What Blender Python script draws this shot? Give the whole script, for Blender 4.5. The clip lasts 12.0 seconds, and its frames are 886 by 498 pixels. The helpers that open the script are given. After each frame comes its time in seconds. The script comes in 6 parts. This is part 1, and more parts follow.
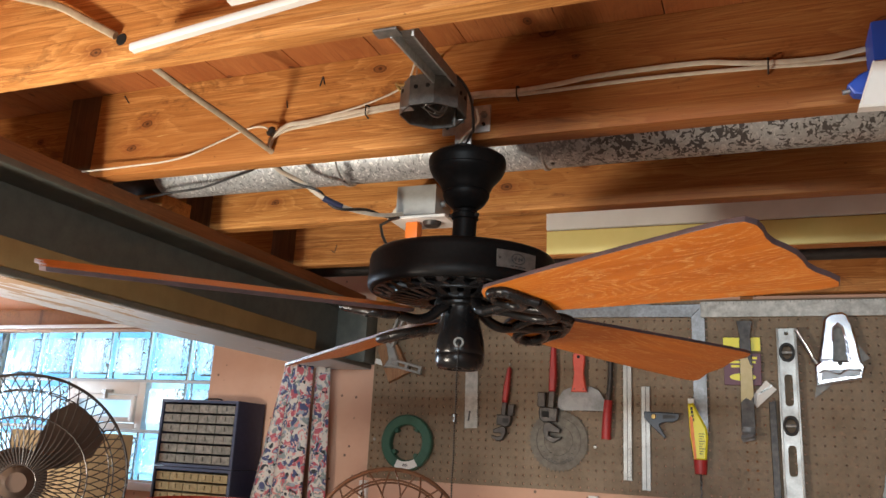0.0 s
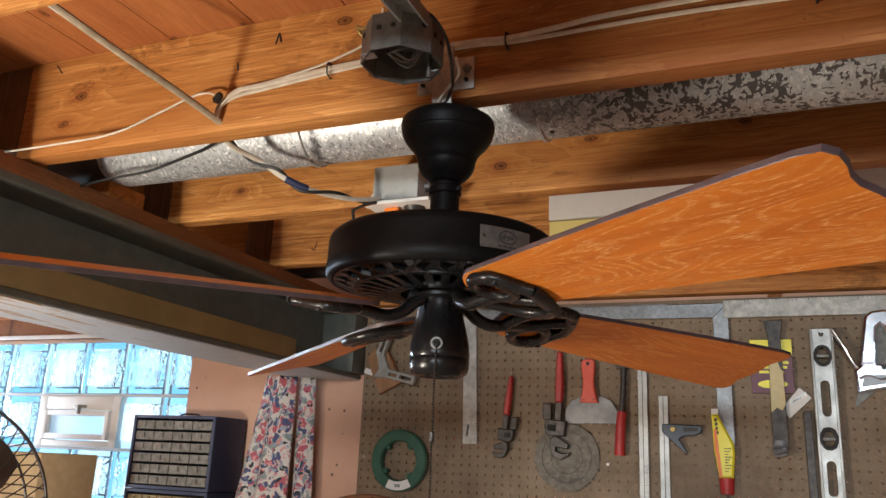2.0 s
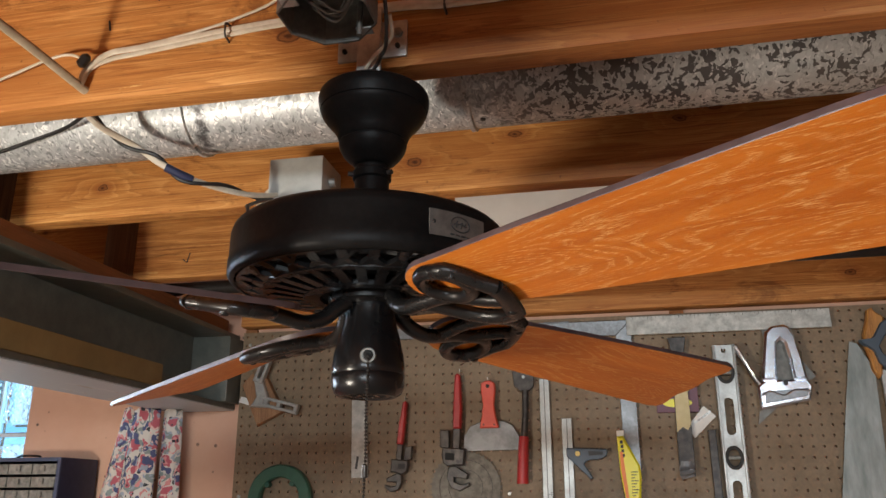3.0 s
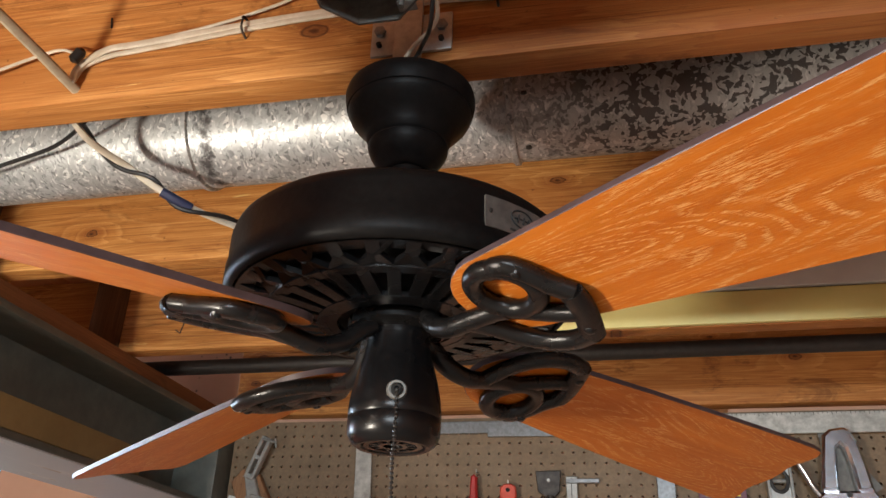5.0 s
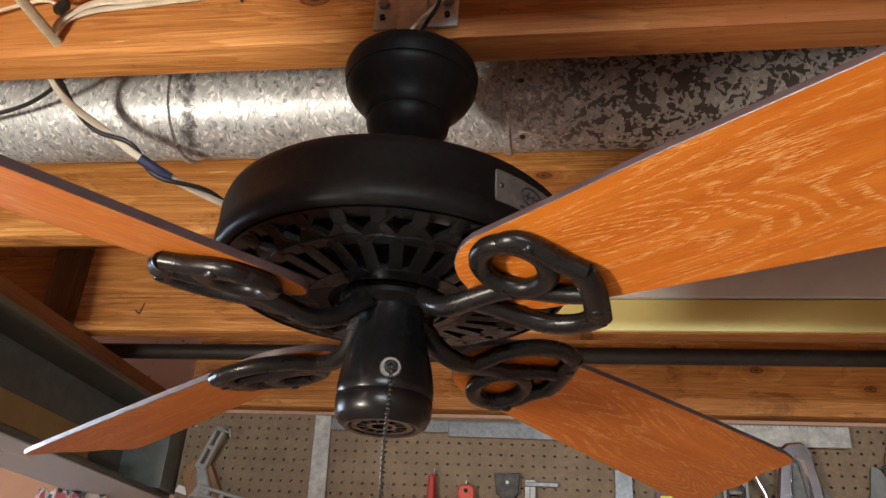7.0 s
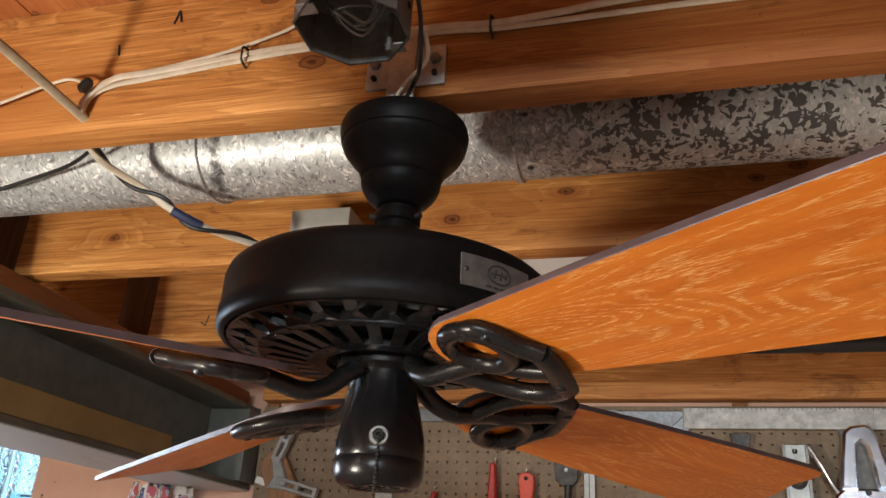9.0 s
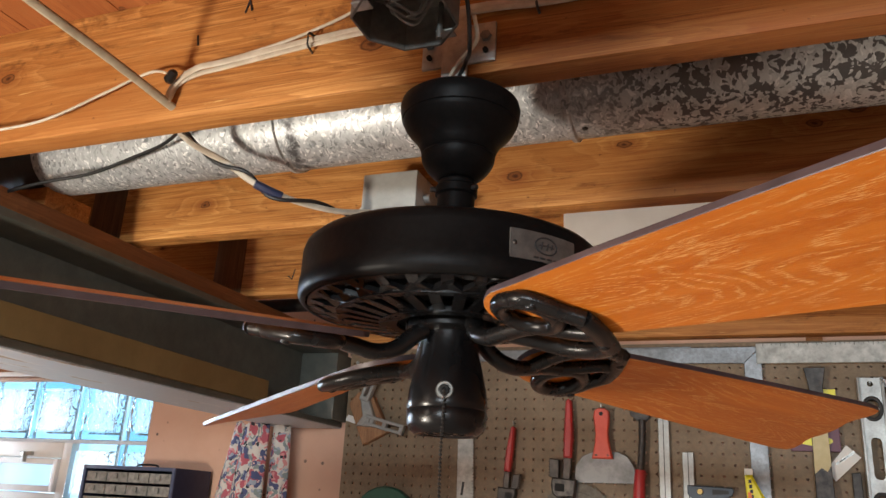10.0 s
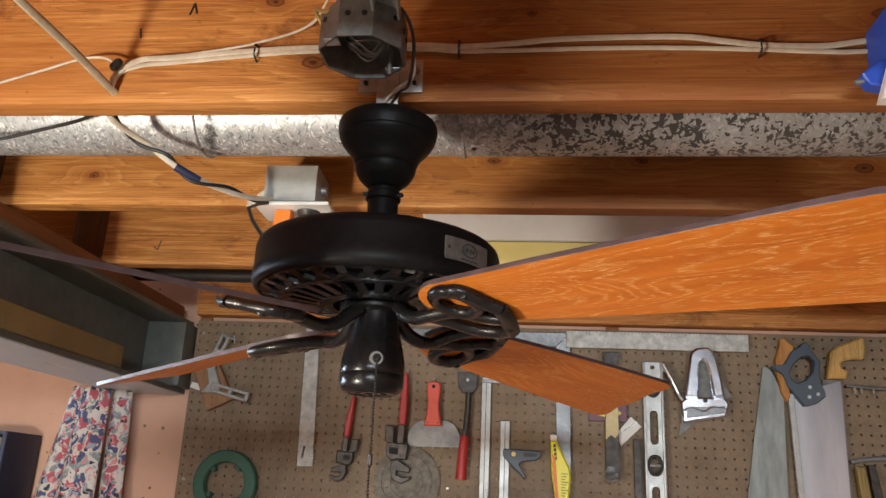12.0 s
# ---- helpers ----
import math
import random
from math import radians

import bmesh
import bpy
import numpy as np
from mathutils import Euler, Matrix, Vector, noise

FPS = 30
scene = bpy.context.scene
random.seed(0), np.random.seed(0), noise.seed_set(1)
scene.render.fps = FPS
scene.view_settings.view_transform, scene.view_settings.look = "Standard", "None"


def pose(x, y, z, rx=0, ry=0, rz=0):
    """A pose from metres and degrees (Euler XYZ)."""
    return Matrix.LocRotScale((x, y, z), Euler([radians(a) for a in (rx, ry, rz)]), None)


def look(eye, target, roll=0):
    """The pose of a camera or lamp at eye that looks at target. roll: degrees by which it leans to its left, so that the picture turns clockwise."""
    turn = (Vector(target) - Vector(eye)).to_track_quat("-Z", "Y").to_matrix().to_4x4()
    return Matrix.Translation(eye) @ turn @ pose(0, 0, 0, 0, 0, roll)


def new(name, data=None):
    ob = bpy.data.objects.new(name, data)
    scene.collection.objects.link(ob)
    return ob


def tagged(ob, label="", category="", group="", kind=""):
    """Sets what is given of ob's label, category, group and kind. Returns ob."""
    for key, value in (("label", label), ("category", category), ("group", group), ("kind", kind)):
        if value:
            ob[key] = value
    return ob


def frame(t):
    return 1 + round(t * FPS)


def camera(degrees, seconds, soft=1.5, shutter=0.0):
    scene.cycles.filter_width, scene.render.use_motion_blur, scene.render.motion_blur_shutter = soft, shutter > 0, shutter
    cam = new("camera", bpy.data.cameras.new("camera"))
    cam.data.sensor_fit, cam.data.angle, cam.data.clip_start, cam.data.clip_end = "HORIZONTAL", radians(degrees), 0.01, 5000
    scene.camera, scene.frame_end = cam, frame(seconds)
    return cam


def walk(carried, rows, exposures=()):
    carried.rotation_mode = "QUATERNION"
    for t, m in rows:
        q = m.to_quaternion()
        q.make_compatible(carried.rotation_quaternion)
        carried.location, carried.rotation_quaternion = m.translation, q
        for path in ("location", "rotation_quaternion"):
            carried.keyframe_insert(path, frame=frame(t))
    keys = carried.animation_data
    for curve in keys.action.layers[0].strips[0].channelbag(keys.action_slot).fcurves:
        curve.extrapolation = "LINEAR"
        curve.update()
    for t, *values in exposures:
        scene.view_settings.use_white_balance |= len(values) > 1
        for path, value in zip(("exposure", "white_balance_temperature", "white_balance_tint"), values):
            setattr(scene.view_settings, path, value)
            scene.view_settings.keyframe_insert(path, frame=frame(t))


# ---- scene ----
cam = camera(58.1, 12.0)
PATH = [
    (0, (0.872, 0.058, 1.696), (0.15, 1.857, 2.19), 3.0),
    (0.5, (0.888, 0.088, 1.701), (0.172, 1.887, 2.202), 2.7),
    (1, (0.912, 0.141, 1.706), (0.193, 1.935, 2.217), 2.5),
    (1.5, (0.906, 0.202, 1.713), (0.171, 1.99, 2.228), 2.5),
    (2, (0.827, 0.302, 1.717), (0.085, 2.084, 2.237), 2.5),
    (2.5, (0.732, 0.383, 1.728), (0.238, 2.243, 2.273), 0.6),
    (2.7, (0.7, 0.407, 1.726), (0.306, 2.285, 2.291), -0.2),
    (4.3, (0.658, 0.611, 1.702), (0.151, 2.372, 2.502), 1.4),
    (4.5, (0.637, 0.623, 1.696), (0.15, 2.375, 2.529), 1.4),
    (5, (0.601, 0.633, 1.682), (0.212, 2.383, 2.567), 1.9),
    (5.5, (0.573, 0.631, 1.673), (0.247, 2.386, 2.575), 2.5),
    (6, (0.561, 0.643, 1.667), (0.27, 2.402, 2.574), 3.1),
    (6.5, (0.557, 0.657, 1.667), (0.282, 2.418, 2.575), 3.6),
    (8.3, (0.584, 0.644, 1.697), (0.251, 2.426, 2.54), 3.7),
    (8.5, (0.601, 0.632, 1.714), (0.244, 2.418, 2.54), 3.7),
    (9, (0.658, 0.601, 1.748), (0.161, 2.37, 2.538), 3.4),
    (9.5, (0.709, 0.569, 1.752), (0.043, 2.317, 2.461), 3.1),
    (10, (0.704, 0.533, 1.757), (0.003, 2.298, 2.381), 3.2),
    (10.5, (0.645, 0.454, 1.741), (0.191, 2.308, 2.338), 1.3),
    (11, (0.582, 0.367, 1.719), (0.367, 2.266, 2.308), 0.4),
    (11.5, (0.559, 0.323, 1.713), (0.433, 2.229, 2.307), 1.4),
    (12, (0.608, 0.308, 1.711), (0.396, 2.206, 2.306), 2.7),
]
walk(cam, [(t, look(eye, target, roll)) for t, eye, target, roll in PATH],
     exposures=[(0.0, 0.20), (2.5, 0.14), (4.4, 0.28), (6.5, 0.34), (8.5, 0.30), (10.0, 0.22), (12.0, 0.34)])

# ---- world, lamps, exposure ----
world = bpy.data.worlds.new("world")
scene.world = world
world.use_nodes = True
wn = world.node_tree
sky = wn.nodes.new("ShaderNodeTexSky")
sky.sky_type, sky.sun_disc = "NISHITA", False
sky.sun_elevation, sky.sun_rotation = radians(40), radians(200)
wn.links.new(sky.outputs[0], wn.nodes["Background"].inputs[0])
wn.nodes["Background"].inputs[1].default_value = 0.12


def lamp(name, kind, m, power, colour, size=0.1, size_y=None):
    d = bpy.data.lights.new(name, kind)
    d.energy, d.color = power, colour
    if kind == "AREA":
        d.shape, d.size, d.size_y = "RECTANGLE", size, size_y or size
    else:
        d.shadow_soft_size = size
    ob = new(name, d)
    ob.matrix_world = m
    return ob


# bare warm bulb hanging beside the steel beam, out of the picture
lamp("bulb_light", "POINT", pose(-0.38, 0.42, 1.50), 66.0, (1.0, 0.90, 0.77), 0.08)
# added cool fill, high up behind the camera; no window is known there
lamp("rear_fill_light", "AREA", look((0.95, -2.6, 2.07), (0.5, 2.5, 1.80)), 76.0, (0.82, 0.93, 1.0), 1.6, 0.24)
# added area lamp left of the glass blocks, standing in for their daylight
lamp("side_fill_light", "AREA", look((-2.72, 2.45, 1.8), (-0.4, 1.0, 1.7)), 52.0, (0.68, 0.84, 1.0), 0.7, 0.6)


# ---- materials ----
def mat(name, colour=(0.5, 0.5, 0.5), rough=0.5, metal=0.0, build=None, spec=0.5):
    m = bpy.data.materials.new(name)
    m.use_nodes = True
    nt = m.node_tree
    p = nt.nodes["Principled BSDF"]
    p.inputs["Base Color"].default_value = (*colour, 1)
    p.inputs["Roughness"].default_value = rough
    p.inputs["Metallic"].default_value = metal
    p.inputs["Specular IOR Level"].default_value = spec
    if build:
        build(nt, p)
    return m


def node(nt, kind, **values):
    n = nt.nodes.new(kind)
    for k, v in values.items():
        n.inputs[k].default_value = v
    return n


def coords(nt, scale=(1, 1, 1), jitter=True):
    """Object coordinates, shifted by the object's own random number, then stretched."""
    tc = nt.nodes.new("ShaderNodeTexCoord")
    out = tc.outputs["Object"]
    if jitter:
        info = nt.nodes.new("ShaderNodeObjectInfo")
        mul = node(nt, "ShaderNodeMath")
        mul.operation = "MULTIPLY"
        mul.inputs[1].default_value = 37.0
        nt.links.new(info.outputs["Random"], mul.inputs[0])
        add = nt.nodes.new("ShaderNodeVectorMath")
        nt.links.new(out, add.inputs[0])
        nt.links.new(mul.outputs[0], add.inputs[1])
        out = add.outputs[0]
    mp = nt.nodes.new("ShaderNodeMapping")
    mp.inputs["Scale"].default_value = scale
    nt.links.new(out, mp.inputs["Vector"])
    return mp.outputs[0]


def noise_of(nt, vec, scale, detail=4.0, rough=0.55, distort=0.0):
    n = node(nt, "ShaderNodeTexNoise", Scale=scale, Detail=detail, Roughness=rough, Distortion=distort)
    nt.links.new(vec, n.inputs["Vector"])
    return n.outputs["Fac"]


def ramp(nt, fac, stops):
    r = nt.nodes.new("ShaderNodeValToRGB")
    el = r.color_ramp.elements
    while len(el) < len(stops):
        el.new(0.5)
    for e, (pos, c) in zip(el, stops):
        e.position, e.color = pos, (*c, 1) if len(c) == 3 else c
    nt.links.new(fac, r.inputs[0])
    return r.outputs[0]


def mix(nt, fac, a, b, mode="MIX"):
    m = nt.nodes.new("ShaderNodeMix")
    m.data_type, m.blend_type = "RGBA", mode
    for sock, v in ((m.inputs[0], fac), (m.inputs[6], a), (m.inputs[7], b)):
        if isinstance(v, bpy.types.NodeSocket):
            nt.links.new(v, sock)
        elif isinstance(v, (int, float)):
            sock.default_value = v
        else:
            sock.default_value = (*v, 1)
    return m.outputs[2]


def bump(nt, p, height, strength=0.3, distance=0.002):
    b = node(nt, "ShaderNodeBump", Strength=strength, Distance=distance)
    nt.links.new(height, b.inputs["Height"])
    nt.links.new(b.outputs[0], p.inputs["Normal"])


def math_of(nt, op, a, b):
    m = nt.nodes.new("ShaderNodeMath")
    m.operation = op
    for sock, v in ((m.inputs[0], a), (m.inputs[1], b)):
        if isinstance(v, bpy.types.NodeSocket):
            nt.links.new(v, sock)
        else:
            sock.default_value = v
    return m.outputs[0]


def wood(name, dark, mid, light, stretch, rough=0.6, knots=True, fine=60.0, stain=0.5, jitter=True, red_shade_x=None):
    def build(nt, p):
        along_x = stretch[0] < stretch[1]
        # plane of the knots: along the timber and across it
        sp = nt.nodes.new("ShaderNodeSeparateXYZ")
        nt.links.new(coords(nt, (4.0, 1.0, 7.0) if along_x else (7.0, 4.0, 1.0), jitter), sp.inputs[0])
        cb = nt.nodes.new("ShaderNodeCombineXYZ")
        nt.links.new(sp.outputs[0], cb.inputs[0])
        nt.links.new(sp.outputs[2 if along_x else 1], cb.inputs[1])
        rag = node(nt, "ShaderNodeTexNoise", Scale=7.0, Detail=3.0, Roughness=0.6)
        nt.links.new(cb.outputs[0], rag.inputs["Vector"])
        vo = node(nt, "ShaderNodeTexVoronoi", Scale=1.0)
        vo.voronoi_dimensions = "2D"
        nt.links.new(mix(nt, 0.055, cb.outputs[0], rag.outputs["Color"]), vo.inputs["Vector"])
        pick = nt.nodes.new("ShaderNodeSeparateColor")
        nt.links.new(vo.outputs["Color"], pick.inputs[0])
        # each knot has its own size, and some cells have none
        size = nt.nodes.new("ShaderNodeMapRange")
        size.inputs["From Min"].default_value, size.inputs["From Max"].default_value = 0.06, 1.0
        size.inputs["To Min"].default_value, size.inputs["To Max"].default_value = 0.026, 0.070
        nt.links.new(pick.outputs[0], size.inputs["Value"])
        rel = math_of(nt, "DIVIDE", vo.outputs["Distance"], size.outputs[0])
        # growth rings, bent round the knots
        swirl = math_of(nt, "DIVIDE", 0.05, math_of(nt, "ADD", vo.outputs["Distance"], 0.12))
        v = coords(nt, stretch, jitter)
        rings = noise_of(nt, v, 0.8, 3, 0.5, 0.6)
        bent = math_of(nt, "ADD", rings, swirl if knots else 0.0)
        f = math_of(nt, "FRACT", math_of(nt, "MULTIPLY", bent, 13.0), 0.0)
        base = ramp(nt, f, [(0.0, light), (0.35, mid), (0.7, mid), (0.92, tuple(0.5 * (a + b) for a, b in zip(dark, mid))), (1.0, light)])
        fib = noise_of(nt, coords(nt, tuple(s * fine / 8 for s in stretch), jitter), 1.0, 7, 0.78)
        hair = noise_of(nt, coords(nt, tuple(s * (5 if s < 3 else 24) for s in stretch), jitter), 1.0, 3, 0.7)
        c = mix(nt, 0.55, base, ramp(nt, fib, [(0.34, dark), (0.5, mid), (0.66, light)]))
        c = mix(nt, ramp(nt, hair, [(0.55, (0, 0, 0)), (0.66, (0.75, 0.75, 0.75))]), c, tuple(0.75 * k for k in dark))
        c = mix(nt, ramp(nt, hair, [(0.32, (0.6, 0.6, 0.6)), (0.43, (0, 0, 0))]), c, tuple(min(0.8, 1.2 * k) for k in light))
        # slow drift of the timber's own colour, then water stains and handling dirt
        drift = noise_of(nt, coords(nt, tuple(0.5 * s ** 0.4 for s in stretch), jitter), 2.2, 3, 0.6, 0.4)
        c = mix(nt, ramp(nt, drift, [(0.44, (0, 0, 0)), (0.66, (0.75, 0.75, 0.75))]), c, tuple(k * q for k, q in zip(mid, (0.72, 0.58, 0.5))))
        if red_shade_x is not None:
            # redder wood plus painted shade towards one end, with a ragged, drawn-out border
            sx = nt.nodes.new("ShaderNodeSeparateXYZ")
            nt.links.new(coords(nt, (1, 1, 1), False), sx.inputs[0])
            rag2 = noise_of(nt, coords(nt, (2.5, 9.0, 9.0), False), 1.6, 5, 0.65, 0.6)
            edge = math_of(nt, "ADD", math_of(nt, "SUBTRACT", sx.outputs[0], red_shade_x), math_of(nt, "MULTIPLY", rag2, 0.42))
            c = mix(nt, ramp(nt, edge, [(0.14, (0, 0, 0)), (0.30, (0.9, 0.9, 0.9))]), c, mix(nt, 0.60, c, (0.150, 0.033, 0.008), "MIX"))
        blot = noise_of(nt, coords(nt, tuple(s ** 0.35 for s in stretch), jitter), 5.0, 6, 0.75, 0.8)
        c = mix(nt, ramp(nt, blot, [(0.56, (0, 0, 0)), (0.64, (stain * 0.6,) * 3), (0.8, (stain,) * 3)]), c, tuple(k * 0.5 for k in dark))
        spots = noise_of(nt, coords(nt, (1, 1, 1), jitter), 90.0, 3, 0.7)
        c = mix(nt, ramp(nt, spots, [(0.69, (0, 0, 0)), (0.73, (0.6, 0.6, 0.6))]), c, tuple(k * 0.4 for k in dark))
        # pale scuffs where the timber was knocked
        scuff = noise_of(nt, coords(nt, tuple(9.0 if s < 3 else 60.0 for s in stretch), jitter), 1.0, 4, 0.7, 0.5)
        c = mix(nt, ramp(nt, scuff, [(0.69, (0, 0, 0)), (0.73, (0.5, 0.5, 0.5))]), c, tuple(min(0.8, 1.45 * k + 0.05) for k in light))
        if knots:
            halo = ramp(nt, math_of(nt, "MULTIPLY", rel, 0.25), [(0.0, (0.45, 0.45, 0.45)), (0.3, (0.4, 0.4, 0.4)), (0.75, (0, 0, 0))])
            has = ramp(nt, pick.outputs[0], [(0.06, (0, 0, 0)), (0.08, (1, 1, 1))])
            c = mix(nt, mix(nt, 1.0, halo, has, "MULTIPLY"), c, tuple(k * q for k, q in zip(dark, (0.95, 0.75, 0.6))))
            core = ramp(nt, rel, [(0.0, (1, 1, 1)), (0.22, (0.9, 0.9, 0.9)), (0.42, (0.45, 0.45, 0.45)), (0.66, (0.5, 0.5, 0.5)), (0.82, (0.88, 0.88, 0.88)), (1.0, (0, 0, 0))])
            c = mix(nt, mix(nt, 1.0, core, has, "MULTIPLY"), c, (dark[0] * 0.28, dark[1] * 0.22, dark[2] * 0.22))
        nt.links.new(c, p.inputs["Base Color"])
        r = nt.nodes.new("ShaderNodeMapRange")
        r.inputs["To Min"].default_value, r.inputs["To Max"].default_value = rough - 0.08, rough + 0.22
        nt.links.new(fib, r.inputs["Value"])
        nt.links.new(r.outputs[0], p.inputs["Roughness"])
        bump(nt, p, mix(nt, 0.5, fib, hair), 0.55, 0.0018)
    return mat(name, mid, rough, 0.0, build, 0.3)


def speckled(name, a, b, scale=40.0, rough=0.6, metal=0.0, lo=0.35, hi=0.65, relief=0.15, stretch=(1, 1, 1), spec=0.5):
    def build(nt, p):
        v = coords(nt, stretch)
        n1, n2 = noise_of(nt, v, scale, 5, 0.65), noise_of(nt, v, scale / 9, 3, 0.6)
        c = mix(nt, ramp(nt, n1, [(lo, (0, 0, 0)), (hi, (1, 1, 1))]), a, b)
        c = mix(nt, ramp(nt, n2, [(0.45, (0, 0, 0)), (0.8, (0.5, 0.5, 0.5))]), c, tuple(0.55 * k for k in a))
        nt.links.new(c, p.inputs["Base Color"])
        r = nt.nodes.new("ShaderNodeMapRange")
        r.inputs["To Min"].default_value, r.inputs["To Max"].default_value = max(0.05, rough - 0.12), min(1, rough + 0.15)
        nt.links.new(n2, r.inputs["Value"])
        nt.links.new(r.outputs[0], p.inputs["Roughness"])
        bump(nt, p, n1, relief, 0.001)
    return mat(name, a, rough, metal, build, spec)


def galvanised(nt, p):
    v = coords(nt, (1, 1, 1), False)
    warp = node(nt, "ShaderNodeTexNoise", Scale=55.0, Detail=2.0)
    nt.links.new(v, warp.inputs["Vector"])
    wv = mix(nt, 0.022, v, warp.outputs["Color"])

    def cells(scale, stretch=(1, 1, 1)):
        mp = nt.nodes.new("ShaderNodeMapping")
        mp.inputs["Scale"].default_value = stretch
        nt.links.new(wv, mp.inputs["Vector"])
        vo = node(nt, "ShaderNodeTexVoronoi", Scale=scale, Randomness=1.0)
        nt.links.new(mp.outputs[0], vo.inputs["Vector"])
        hue = nt.nodes.new("ShaderNodeSeparateColor")
        nt.links.new(vo.outputs["Color"], hue.inputs[0])
        return hue

    # fine crystals, each with its own grey and gloss
    fine, large = cells(230.0, (1.4, 0.8, 0.8)), cells(175.0)
    spangle = ramp(nt, fine.outputs[0], [(0.0, (0.20, 0.21, 0.215)), (0.12, (0.36, 0.375, 0.38)), (0.3, (0.45, 0.47, 0.475)), (0.86, (0.55, 0.57, 0.575)), (0.93, (0.80, 0.81, 0.80)), (1.0, (0.86, 0.86, 0.84))])
    sep = nt.nodes.new("ShaderNodeSeparateXYZ")
    nt.links.new(v, sep.inputs[0])
    side = nt.nodes.new("ShaderNodeMapRange")
    side.inputs["From Min"].default_value, side.inputs["From Max"].default_value = 0.46, 0.62
    nt.links.new(sep.outputs[0], side.inputs["Value"])
    # tarnish in dark angular flakes on the newer length of duct, thick in some places and thin in others
    drift = noise_of(nt, v, 26.0, 3, 0.6)
    weight = math_of(nt, "ADD", math_of(nt, "MULTIPLY", large.outputs[0], 0.45), drift)
    flakes = ramp(nt, weight, [(0.795, (0, 0, 0)), (0.80, (1, 1, 1))])
    c = mix(nt, side.outputs[0], spangle, mix(nt, 0.55, spangle, (0.40, 0.40, 0.375)))
    c = mix(nt, math_of(nt, "MULTIPLY", flakes, side.outputs[0]), c, (0.085, 0.080, 0.076))
    dirt = noise_of(nt, v, 5.0, 4, 0.6)
    c = mix(nt, ramp(nt, dirt, [(0.5, (0, 0, 0)), (0.8, (0.45, 0.45, 0.45))]), c, (0.16, 0.14, 0.11))
    # sooty ring of old sealant
    off = math_of(nt, "ABSOLUTE", math_of(nt, "SUBTRACT", sep.outputs[0], 0.085), 0.0)
    soot = math_of(nt, "SUBTRACT", noise_of(nt, v, 34.0, 4, 0.7), math_of(nt, "MULTIPLY", off, 14.0))
    c = mix(nt, ramp(nt, soot, [(0.34, (0, 0, 0)), (0.52, (0.9, 0.9, 0.9))]), c, (0.05, 0.045, 0.045))
    nt.links.new(c, p.inputs["Base Color"])
    r = ramp(nt, fine.outputs[1], [(0.0, (0.36, 0.36, 0.36)), (1.0, (0.62, 0.62, 0.62))])
    nt.links.new(r, p.inputs["Roughness"])
    p.inputs["Metallic"].default_value = 0.45
    bump(nt, p, noise_of(nt, v, 30.0, 3), 0.12, 0.001)


def floral(nt, p):
    v = coords(nt, (1, 1, 1), False)
    n = node(nt, "ShaderNodeTexNoise", Scale=26.0, Detail=2.0)
    nt.links.new(v, n.inputs["Vector"])
    wv = mix(nt, 0.06, v, n.outputs["Color"])
    c = (0.57, 0.555, 0.52)
    for sc, lo, hi, colour in ((46.0, 0.42, 0.45, (0.22, 0.27, 0.27)), (56.0, 0.33, 0.36, (0.56, 0.53, 0.49)), (36.0, 0.37, 0.40, (0.42, 0.11, 0.14)), (50.0, 0.27, 0.30, (0.58, 0.26, 0.26)), (42.0, 0.34, 0.37, (0.08, 0.095, 0.19)), (62.0, 0.26, 0.29, (0.30, 0.35, 0.43)), (48.0, 0.24, 0.27, (0.045, 0.05, 0.06)), (68.0, 0.20, 0.23, (0.66, 0.46, 0.42))):
        vo = node(nt, "ShaderNodeTexVoronoi", Scale=sc)
        mp = node(nt, "ShaderNodeMapping")
        mp.inputs["Location"].default_value = (sc * 0.37, sc * 0.11, sc * 0.23)
        mp.inputs["Scale"].default_value = (1.0, 0.5, 0.75)
        nt.links.new(wv, mp.inputs["Vector"])
        nt.links.new(mp.outputs[0], vo.inputs["Vector"])
        c = mix(nt, ramp(nt, vo.outputs["Distance"], [(lo, (1, 1, 1)), (hi, (0, 0, 0))]), c, colour)
    nt.links.new(c, p.inputs["Base Color"])
    bump(nt, p, noise_of(nt, v, 400.0, 2), 0.2, 0.0005)


